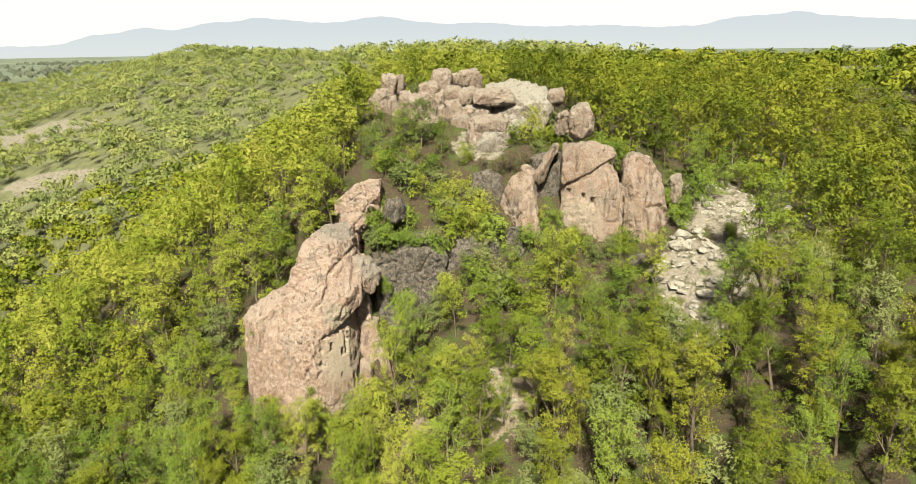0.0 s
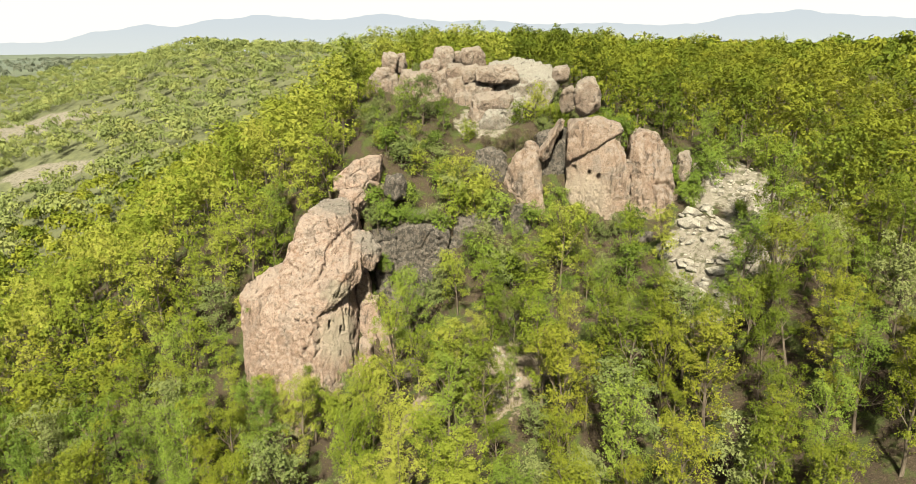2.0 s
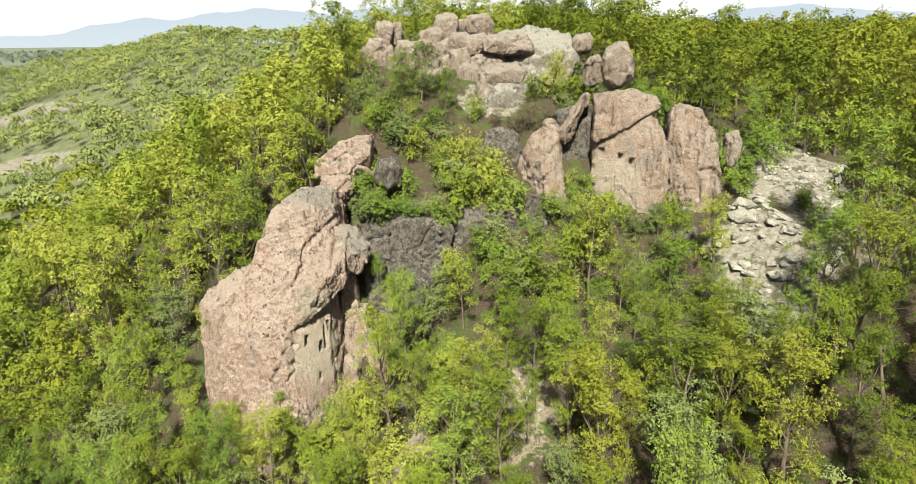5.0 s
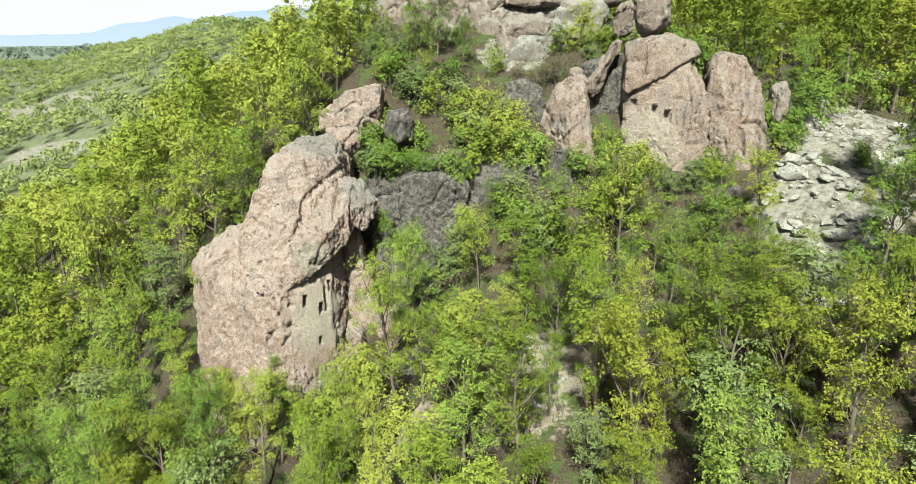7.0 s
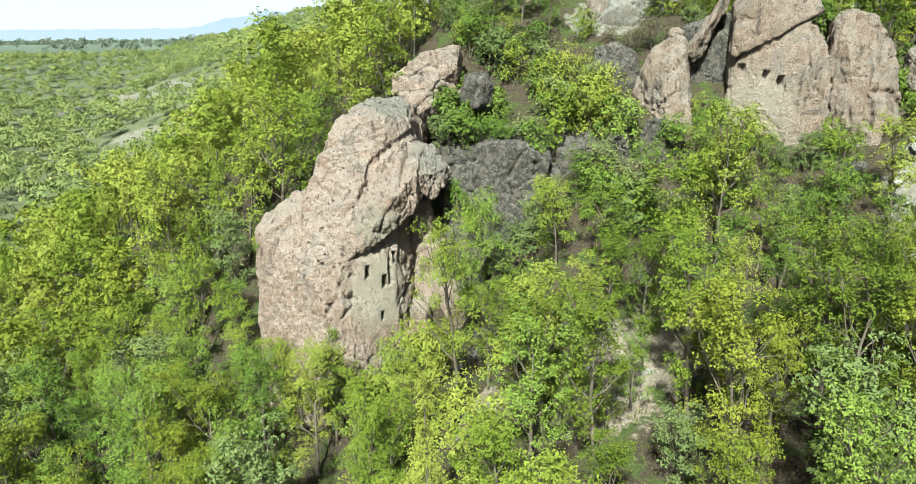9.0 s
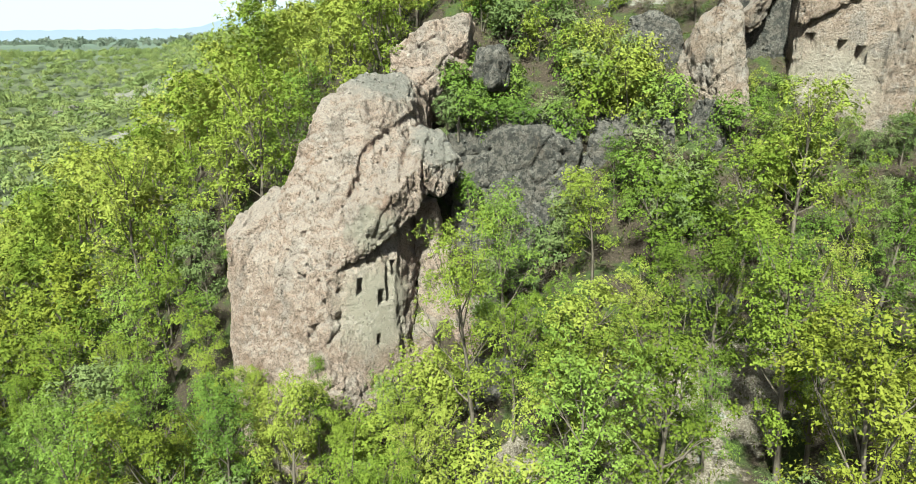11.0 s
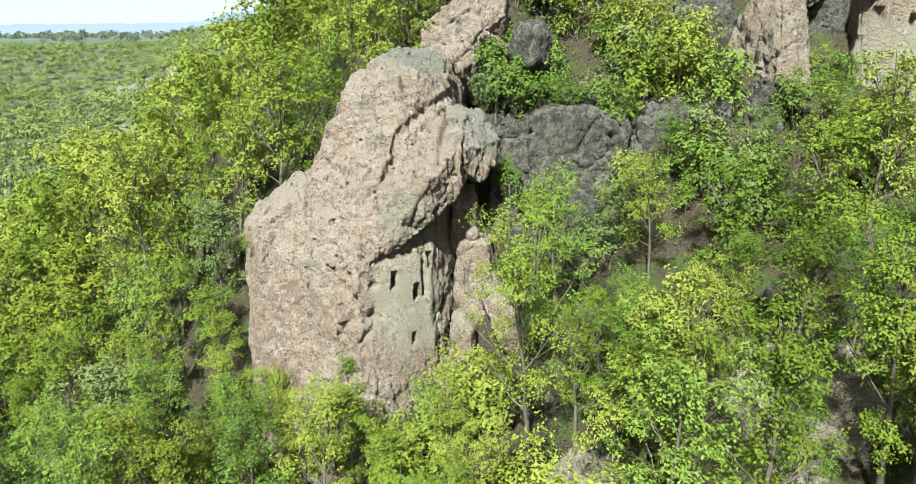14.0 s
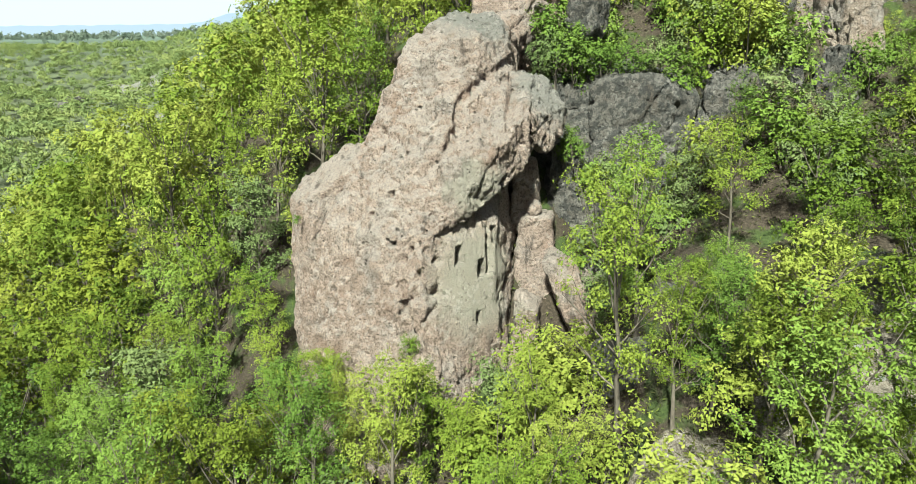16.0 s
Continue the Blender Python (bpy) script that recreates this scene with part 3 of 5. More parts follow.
    add("upper_slab", [[(-14.8, 78.5, 16.3), (-14.6, 78.5, 15.2), (-12.4, 79.0, 18.3), (-9.2, 79.8, 19.0), (-9.4, 79.5, 17.2), (-11.2, 78.6, 15.4), (-14, 84, 15), (-9.5, 84, 18), (-12, 84, 17.6), (-13, 83, 11), (-9.5, 83, 11)],
                       [(-13.8, 76.8, 15.1), (-11.7, 77.0, 15.1), (-12.0, 76.6, 13.7), (-10.9, 77.3, 14.5), (-13.3, 76.4, 14.2), (-13.8, 80, 11), (-11, 80, 11), (-13.5, 80, 15), (-11, 80, 15)],
                       box(-14.6, -11.8, 75.0, 78.0, 10, 13.9, (0.3, 0.4), 0.8)],
        0.12, 0.7, ROCK, joint=1.0, rounds=1, label="weathered grey slabs stacked above the dome")
    add("pillar", [box(-11.3, -8.9, 69.0, 72.0, -5, 4.9, (0.1, 0.5), 0.7), box(-11.6, -9.9, 70.4, 72.5, 4, 7.8, (0, 0), 0.7)], 0.12, 0.5, rounds=7)
    add("small_boulder", [[(-10.15 + 0.5 * math.sin(a) * math.cos(b), 70.3 + 0.5 * math.cos(a) * math.cos(b), 5.3 + 0.5 * math.sin(b)) for a in (0, 1, 2.1, 3.1, 4.2, 5.3) for b in (-0.9, 0.1, 0.9)]], 0.1, 0.25)
    add("grey_pillar", [box(-10.3, -7.6, 71.4, 75.0, -5, 8.4, (0.3, 0.7), 0.62), box(-8.3, -6.3, 71.4, 74.5, -5, 5.6, (0, 0.5), 0.7), box(-7.6, -5.8, 69.6, 72, -5, 2.6, (0, 0.4), 0.6)], 0.15, 0.6, ROCK_GREY, label="grey lichened rock pillar")
    add("grey_wall", [box(-10.5, -6.4, 72.8, 79, -3, 11.4, (-0.2, 1.6), 0.7)], 0.18, 0.8, ROCK_GREY, label="grey lichened rock wall")
    add("fallen_block", [[(-9.7, 68.0, 3.2), (-8.2, 68.0, 3.6), (-6.6, 67.6, 0.4), (-7.0, 66.9, -0.6), (-8.3, 67.0, 0.4), (-9.3, 70, 3.4), (-6.6, 70.5, 1.4), (-7.0, 70, -4)]], 0.13, 0.45)
    add("foot_block", [[(-10.9, 66.8, 1.2), (-9.7, 67.4, 0.6), (-9.6, 67.3, -5), (-11.3, 66.0, -5), (-10.9, 69, 1.5), (-9.6, 69.5, 0.5), (-10, 70, -5)]], 0.13, 0.45)
    return root


def simple_rock(name, corner_sets, material, label, category, voxel=0.2, amp=0.8, group="", rounds=2, cutters=(), joint=0.5):
    me = carve(corner_sets, voxel, amp, material, cutters=cutters, rounds=rounds, joint=joint)
    pts = np.array([c for s in corner_sets for c in s])
    at = Vector((pts[:, 0].mean(), pts[:, 1].mean(), pts[:, 2].min()))
    me.transform(Matrix.Translation(-at))
    ob = new(name, me)
    ob.location = at
    return tagged(ob, label, category, group)


def boulder_corners(c, size, seed, turn=0.0, lean=0.0, flat=0.5):
    """Corners of a rounded boulder with a few flat sides."""
    rng = random.Random(seed)
    rot = pose(*c, lean, 0, turn)
    out = []
    for i in range(18):
        z = 1 - 2 * (i + 0.5) / 18
        a = i * 2.39996 + rng.uniform(-0.3, 0.3)
        r = math.sqrt(1 - z * z)
        k = 1 + rng.uniform(-flat, flat) * 0.5
        v = Vector((r * math.cos(a), r * math.sin(a), z)) * k
        v = Vector([math.copysign(abs(q) ** (0.9 if flat < 0.2 else 0.6), q) for q in v])
        out.append(tuple(rot @ Vector((v.x * size[0], v.y * size[1], v.z * size[2]))))
    return out


def back_crag():
    root = new("rock_crag")
    root.location = (16.5, 82, 9)
    root.empty_display_size = 0.1
    tagged(root, "tan crag high on the hill with three shallow carved niches", "rock crag")
    bpy.context.view_layer.update()
    shift = Matrix.Translation((-16.5, -82, -9))

    def add(name, corner_sets, voxel=0.2, amp=0.8, material=ROCK_BACK, cutters=(), label="", rounds=2, joint=0.75, grooves=(), calm=()):
        me = carve(corner_sets, voxel, amp, material, cutters=cutters, rounds=rounds, joint=joint, swell=0.3, grooves=grooves, calm=calm)
        me.transform(shift)
        return part(name, me, root, label)

    cuts = [niche_cutter((13.1, 80.45, 16.75), 14, 1.15, 0.72, 0.42, 0.75), niche_cutter((14.65, 80.0, 16.35), 20, 1.1, 0.7, 0.4, 0.5), niche_cutter((15.6, 79.7, 15.95), 20, 1.2, 0.85, 0.4, 0.5)]
    add("main_face", [[(12.3, 82.0, 6), (12.2, 81.6, 18.0), (13.0, 80.6, 10), (13.2, 80.7, 18.6), (15.6, 79.7, 9), (15.8, 80.0, 20.0), (18.2, 77.9, 9), (18.4, 78.4, 17.8), (19.4, 78.3, 9), (19.4, 79.2, 18.0), (17.6, 80.2, 20.6),
                       (13, 88, 20), (19, 88, 18.5), (13, 88, 6), (19.5, 87, 6)]], 0.14, 0.45, cutters=cuts, label="pale tan face with three shallow niches", joint=0.5, calm=[((14.2, 80.0, 16.4), 2.6)], grooves=[([(19.0, 20.6), (19.0, 14.0), (19.3, 9.0)], 84, 0.45, 0.8), ([(17.6, 20.3), (18.0, 18.2), (17.8, 15.5)], 84, 0.25, 0.35), ([(17.0, 19.4), (17.4, 16.4), (16.9, 12.0)], 84, 0.2, 0.25)])
    add("cap", [[(12.0, 81.1, 17.8), (12.1, 80.8, 21.2), (13.3, 80.3, 22.6), (15.4, 80.5, 23.0), (18.0, 80.9, 22.2), (18.5, 80.4, 21.3), (16.3, 79.5, 20.3), (15.4, 79.5, 19.5), (13.8, 79.95, 18.6), (12.4, 80.5, 17.9), (12.8, 86, 22), (18.2, 86.5, 21.5), (13, 86, 18), (18, 86, 19)]],
        0.14, 0.5, label="rounded cap block split from the face below", joint=0.35, rounds=4)
    add("right_block", [[(19.3, 79.0, 8), (19.4, 80.6, 20.4), (20.6, 80.8, 21.4), (22.6, 81.8, 20.8), (24.4, 81.6, 18.0), (25.4, 80.6, 13.0), (24.8, 78.8, 8), (22.4, 77.4, 13.6), (22.4, 76.9, 8), (20.6, 78.6, 17), (24.5, 87, 18), (20.5, 87, 20.5), (25.6, 86, 8), (20, 86, 8)]],
        0.15, 0.7, label="darker broken block of the crag", joint=0.45, grooves=[([(21.0, 20.5), (21.4, 17.0), (21.6, 13.0)], 84, 0.4, 0.6), ([(21.6, 15.6), (23.6, 15.4), (25.2, 14.0)], 84, 0.25, 0.4)])
    add("foot_block", [[(22.2, 76.6, 7), (23.2, 75.9, 11.4), (24.4, 76.6, 11.0), (24.6, 76.2, 7), (24.8, 79, 12.5), (22.6, 79, 13.0), (22, 80, 8), (25, 80, 8)]], 0.18, 0.6)
    add("left_block", [[(4.9, 83, 15), (6.0, 82.0, 18.2), (7.6, 81.6, 20.1), (8.4, 81.9, 20.0), (8.8, 80.6, 18), (7.2, 79.6, 17.2), (9.6, 79.8, 12), (7.4, 79.4, 13), (7.8, 79.3, 9), (9.6, 80, 9), (5.2, 86, 15), (9.6, 86, 19), (9.8, 86, 9), (5, 86, 9)]],
        0.17, 0.7)
    add("leaning_slab", [[(8.8, 82.4, 18), (9.9, 81.7, 19.6), (11.6, 82.4, 22.4), (12.0, 82.8, 22.2), (10.5, 82.6, 18.0), (9.6, 82.6, 17.4), (10, 86, 20), (12, 86, 22), (9, 86, 17)]], 0.15, 0.5)
    add("dark_recess", [[(8.8, 83.6, 8), (12.6, 83.6, 8), (9.2, 84, 20), (12.6, 84, 21.5), (8.8, 88, 8), (12.6, 88, 8), (9, 88, 20), (12.6, 88, 21)]], 0.18, 0.9, ROCK_GREY, label="dark lichened recess between the blocks")
    add("grey_block", [[(1.4, 84.4, 13), (1.6, 84.6, 18.6), (3.0, 84.4, 19.0), (4.6, 83.8, 18.2), (5.4, 83.2, 16.8), (5.6, 83.0, 12), (1.8, 88, 18), (5.4, 88, 18), (1.5, 87, 12), (5.6, 87, 12)]], 0.18, 0.7, ROCK_GREY, label="grey lichened block")
    return root


def summit_rocks():
    g = "boulders on the hilltop"
    # centre, half sizes, turn, lean
    # a fifth number, where given, says how angular the boulder is
    lumps = [((-2.5, 104.0, 28.8), (1.35, 1.3, 1.6), 10, 0), ((-0.2, 105.5, 29.0), (0.9, 0.8, 0.9), 0, 0), ((1.8, 104.5, 28.8), (1.6, 1.3, 1.25), 30, 0), ((-4.3, 103.0, 27.1), (1.4, 1.3, 1.5), 0, 10),
             ((-5.6, 101.5, 25.0), (2.2, 2.0, 2.5), 20, 0), ((-2.3, 102.0, 25.9), (1.4, 1.3, 1.4), 40, 0), ((-0.6, 101.2, 26.8), (1.5, 1.4, 1.2), 15, 0), ((1.4, 101.2, 26.6), (1.4, 1.3, 1.3), 0, 0),
             ((-0.6, 99.2, 24.2), (1.2, 1.4, 2.2), 0, -6), ((-2.0, 99.8, 23.7), (0.9, 1.1, 1.9), 10, 0), ((4.7, 98.0, 26.8), (2.8, 1.6, 1.15), 3, 0), ((-10.6, 108.0, 28.0), (1.1, 1.1, 1.5), 0, 0),
             ((-11.2, 107.0, 26.4), (1.3, 1.1, 1.3), 20, 0), ((-12.2, 106.0, 24.4), (1.6, 1.7, 2.5), 0, -12), ((-9.9, 105.2, 24.2), (0.8, 1.1, 2.2), 0, -5), ((-8.6, 104.4, 23.2), (0.8, 1.0, 1.9), 0, 0),
             ((-9.2, 109.0, 28.0), (1.2, 1.1, 1.3), 0, 0), ((-7.9, 104.6, 24.6), (1.0, 1.3, 2.3), 0, 0), ((0.4, 97.2, 22.7), (1.4, 1.3, 1.7), 0, 0), ((2.3, 93.2, 22.3), (1.2, 1.3, 2.0), 0, -20),
             ((4.0, 93.2, 23.6), (2.4, 1.6, 1.1), 0, 10), ((2.4, 98.2, 24.4), (1.8, 1.4, 1.2), 0, 0), ((13.4, 97.0, 26.8), (1.0, 0.9, 0.9), 0, 0), ((-11.5, 93.2, 19.0), (1.2, 1.2, 1.6), 0, 0),
             ((13.1, 88.0, 24.2), (0.95, 1.1, 1.9), 0, 12), ((14.6, 82.9, 24.9), (1.8, 1.8, 2.55), 5, -4, 0.12), ((26.0, 81.8, 16.9), (0.9, 1.1, 1.9), 0, -4)]
    for i, (c, s, turn, lean, *flat) in enumerate(lumps):
        if c[1] > 90:
            s = tuple(v * 1.2 for v in s)
        simple_rock("boulder", [boulder_corners(c, s, i + 3, turn, lean, *flat)], ROCK_TOP, "rounded rose-grey boulder resting on the hilltop rocks", "boulder", 0.15, 0.55, g, 1, (), 0.7)
    simple_rock("rock_slab", [[(2.6, 99.0, 24), (4.2, 100.5, 27.6), (7.4, 98.6, 26.9), (10.6, 95.8, 26.2), (13.2, 96.8, 26.0), (12.6, 101, 27.8), (8.6, 103.6, 28.9), (4.0, 104, 28.6), (3, 106, 22), (13, 105, 22), (11.5, 95.2, 22), (6, 96.8, 23)]],
                ROCK_SLAB, "broad flat whaleback slab of pale rock on the hilltop", "rock slab", 0.22, 0.9)
    simple_rock("rock_slab", [[(1.2, 91.6, 18.5), (2.0, 90.4, 20.6), (3.2, 90.0, 21.8), (5.4, 91.4, 22.8), (8.4, 93.0, 23.6), (4.0, 94, 23.8), (9, 97, 24), (1.4, 96, 22), (7, 91.5, 19), (2, 91, 17)]],
                ROCK_SLAB, "sloping weathered rock slab below the hilltop boulders", "rock slab", 0.2, 0.9, joint=0.8)
    simple_rock("rock_ledge", [[(-8.6, 100.8, 18), (-8.4, 102.4, 23.2), (-4.4, 99.8, 23.6), (-1, 98.2, 23.4), (2.0, 96.6, 23.0), (5.0, 96.0, 23.8), (5.6, 95.2, 17), (-1, 97.0, 18), (-7, 106, 25.4), (4, 106, 26.4), (-9, 106, 18)]], ROCK_TOP,
                "jointed rock ledge that carries the boulders", "rock ledge", 0.18, 1.1, joint=1.5)
    simple_rock("rock_ledge", [[(-14.4, 106.2, 17), (-13.6, 107.0, 22.4), (-9.4, 106.0, 22.0), (-7.4, 105.0, 21.8), (-7.2, 104.4, 16), (-13, 111, 26), (-7, 110, 26.5), (-14, 111, 17)]], ROCK_TOP,
                "jointed rock ledge that carries the boulders", "rock ledge", 0.18, 1.0, joint=1.5)


def far_rocks():
    """A grey outcrop across the valley."""
    g = "rocks on the far hillside"
    for i, (x, y, s) in enumerate([(-285, 385, (7, 5, 5)), (-276, 372, (5.5, 4, 4.5)), (-268, 352, (4.5, 3, 3)), (-296, 402, (8, 5, 4)), (-280, 380, (4, 4, 6.5))]):
        simple_rock("rock", [boulder_corners((x, y, float(land(x, y)) + s[2] * 0.35), s, 90 + i, 20 * i, 0, 0.6)], ROCK_GREY, "weathered grey outcrop on the far hillside", "rock", 0.45, 2.6, g, 1, (), 1.4)


def slope_rocks():
    """Grey rock showing through the bushes between the two crags."""
    simple_rock("rock_cliff", [[(-7.2, 73.0, -1), (-4.4, 72.6, -1), (-1.4, 73.6, 0), (-7.4, 74.6, 11.4), (-4.6, 74.6, 11.8), (-1.6, 75.4, 10.6), (-8, 80, 12.4), (-1, 80, 12.0), (-8, 80, -1), (-1, 80, 1)]],
                ROCK_GREY, "dark grey jointed cliff with black lichen behind the bushes", "cliff", 0.17, 0.75, joint=0.9)
    simple_rock("rock_cliff", [[(-1.6, 74.6, 1), (1.8, 74.8, 2), (4.8, 76.0, 4), (-1.0, 76.2, 11.0), (2.0, 76.6, 11.6), (4.6, 77.6, 12.2), (-1, 82, 13), (5, 82, 13.6), (-1, 82, 3), (5, 82, 4)]],
                ROCK_GREY, "dark grey jointed cliff with black lichen behind the bushes", "cliff", 0.17, 0.75, joint=0.9)
    g = "grey rocks on the slope"
    rocks = [((-4.4, 76.2, 4.6), (2.0, 1.8, 5.0), 10), ((-1.4, 77.0, 6.2), (1.7, 1.4, 4.0), 0), ((1.8, 78.4, 8.0), (1.5, 1.5, 3.0), 20), ((6.6, 78.6, 11.2), (1.2, 1.1, 2.4), 0), ((3.8, 77.8, 9.2), (1.0, 1.0, 1.8), 0),
             ((-7.8, 79.2, 15.3), (1.15, 1.1, 1.35), 0), ((-5.0, 72.6, 2.2), (1.5, 1.4, 1.6), 30), ((20.0, 75.4, 9.4), (1.3, 1.0, 1.2), 0),
             ((-5.6, 62.5, -0.4), (1.5, 1.3, 1.7), 15), ((1.2, 63.6, 1.3), (1.8, 1.3, 0.9), 0), ((5.8, 66.2, 3.2), (1.5, 1.3, 1.6), 40), ((-3.5, 66.5, 1.4), (1.2, 1.0, 1.3), 0), ((-6.8, 59.5, -3.6), (1.2, 1.0, 1.0), 0)]
    for i, (c, s, turn) in enumerate(rocks):
        simple_rock("rock", [boulder_corners(c, s, 60 + i, turn, 0, 0.6)], ROCK_GREY, "grey rock with black lichen among the bushes", "rock", 0.16, 0.7, g)


front_outcrop()
back_crag()
summit_rocks()
slope_rocks()
far_rocks()


# ---- trees and bushes ----
def tube(path, radii, sides=5):
    """Rings of vertices along a bent, tapering limb."""
    path = np.asarray(path, float)
    verts, faces = [], []
    for i, (p, r) in enumerate(zip(path, radii)):
        d = path[min(i + 1, len(path) - 1)] - path[max(i - 1, 0)]
        d = d / (np.linalg.norm(d) + 1e-9)
        a = np.cross(d, (0.31, 0.95, 0.1))
        a /= np.linalg.norm(a) + 1e-9
        b = np.cross(d, a)
        for k in range(sides):
            t = 2 * math.pi * k / sides
            verts.append(p + r * (math.cos(t) * a + math.sin(t) * b))
        if i:
            for k in range(sides):
                faces.append(((i - 1) * sides + k, (i - 1) * sides + (k + 1) % sides, i * sides + (k + 1) % sides, i * sides + k))
    return np.array(verts), np.array(faces, int)


def gather(pieces):
    verts, faces, at = [], [], 0
    for v, f in pieces:
        verts.append(v)
        faces.append(f + at)
        at += len(v)
    return np.concatenate(verts), np.concatenate(faces)


def leaves_at(points, out_dirs, rng, length, width, each, spread, lie=0.0):
    """Small pointed leaves that fan out in a tuft round each twig end."""
    n = len(points) * each
    base = np.repeat(points, each, 0) + rng.normal(0, spread, (n, 3))
    out = np.repeat(out_dirs, each, 0)
    d = out * 0.45 + rng.normal(0, 0.75, (n, 3))
    # leaves spread flat over their clump, the more so the larger lie is
    d -= lie * (d * out).sum(1)[:, None] * out
    d /= np.linalg.norm(d, axis=1)[:, None]
    up = out * lie + np.array([0, 0, 1.0]) * (1 - lie) + rng.normal(0, 0.5 * (1 - 0.6 * lie), (n, 3))
    side = np.cross(d, up)
    side /= np.linalg.norm(side, axis=1)[:, None] + 1e-9
    size = rng.uniform(0.65, 1.35, n)[:, None]
    ln, wd = d * length * size, side * width * size * 0.5
    droop = np.array([0, 0, -0.18]) * length * size
    v = np.stack([base - wd * 0.55, base + ln * 0.6 + wd * 1.2, base + ln + droop], 1).reshape(-1, 3)
    f = np.arange(n * 3).reshape(n, 3)
    return v, f


def grow(seed, height, radius, limbs, per_limb, tufts, length, width, bare=0.28, lean=0.05, stems=1, sides=6, lie=0.68, each=4, clump=0.24, steep=1.0, fan=0.03, twigs=2):
    """A tree: bark (trunk, limbs, twigs) and leaves in clumps along the limbs, as two sets of vertices and faces."""
    rng = np.random.default_rng(seed)
    bark, ends, dirs = [], [], []
    for s in range(stems):
        tilt = rng.normal(0, lean, 2) + (rng.normal(0, 0.25, 2) if stems > 1 else 0)
        hs = height * (1 if s == 0 else rng.uniform(0.65, 0.95))
        zs = np.linspace(0, hs * 0.93, 7)
        wob = np.cumsum(rng.normal(0, 0.035 * hs / 6, (7, 2)), 0)
        trunk = np.stack([tilt[0] * zs + wob[:, 0], tilt[1] * zs + wob[:, 1], zs], -1)
        trunk[0, 2] -= 0.4
        r0 = 0.013 * hs + 0.02
        radii = r0 * (1 - 0.85 * zs / hs)
        radii[0] *= 1.35
        bark.append(tube(trunk, radii, sides))
        heart = np.array([trunk[3][0], trunk[3][1], hs * (bare + 0.35 * (1 - bare))])
        for k in range(limbs + 1):
            leader = k == limbs
            f = 0.9 if leader else bare + (0.88 - bare) * (k + rng.uniform(0.1, 0.9)) / limbs
            i = min(int(f * 6), 5)
            start = trunk[i] + (trunk[i + 1] - trunk[i]) * (f * 6 - i)
            az = k * 2.4 + rng.uniform(-0.6, 0.6)
            # full below the middle, drawn in towards the top
            h = (f - bare) / (1 - bare)
            reach = radius * (0.55 + 0.5 * math.sin(math.pi * min(1, 0.2 + 0.6 * h)) - 0.6 * h) * rng.uniform(0.6, 1.2)
            rise = rng.uniform(0.6, 1.3) * reach * steep * (0.2 + 0.8 * min(1.0, 2.2 * h))
            if leader:
                reach, rise = 0.12 * radius, 0.07 * hs
            bend = rng.normal(0, 0.14, (4, 3)) * reach
            t = np.linspace(0, 1, 4)[:, None]
            tip = np.array([math.cos(az) * reach, math.sin(az) * reach, rise])
            limb = start + t * tip + np.array([0, 0, 0.15]) * reach * (t ** 2) + bend * t * (1 - t) * 1.5
            if not leader:
                bark.append(tube(limb, r0 * (0.5 - 0.3 * f) * np.array([1, 0.75, 0.5, 0.2]), 4 if sides > 4 else 3))
            for j in range(per_limb):
                along = 1.0 if j == 0 else rng.uniform(0.35, 1.0)
                stem = start + along * (limb[-1] - start)
                centre = stem + (0 if j == 0 else 1) * rng.normal(0, 0.22, 3) * radius * np.array([1, 1, 1.3])
                size = radius * clump * rng.uniform(0.65, 1.3)
                n = max(2, int(tufts * (size / (radius * clump)) ** 1.6))
                d = rng.normal(0, 1, (n, 3))
                d[:, 2] = np.where(d[:, 2] < -0.3, -d[:, 2], d[:, 2])
                d /= np.linalg.norm(d, axis=1)[:, None]
                far = size * rng.uniform(0.5, 1.15, n)[:, None] * (1 + 0.3 * np.sin(d[:, :1] * 5 + k) * np.cos(d[:, 1:2] * 4 + j))
                spot = centre + d * far * np.array([1.0, 1.0, 1.1])
                ends.append(spot)
                crown = centre - heart
                face = d + 0.6 * crown / (np.linalg.norm(crown) + 1e-6)
                dirs.append(face / (np.linalg.norm(face, axis=1)[:, None] + 1e-6))
                if twigs and j < 4:
                    for e in spot[:twigs]:
                        bark.append(tube(np.array([stem * 0.6 + start * 0.4, (stem + e) / 2 + rng.normal(0, 0.05, 3), e]), r0 * np.array([0.15, 0.1, 0.04]), 3))
    leaf = leaves_at(np.concatenate(ends), np.concatenate(dirs), rng, length, width, each, fan, lie)
    return gather(bark), leaf


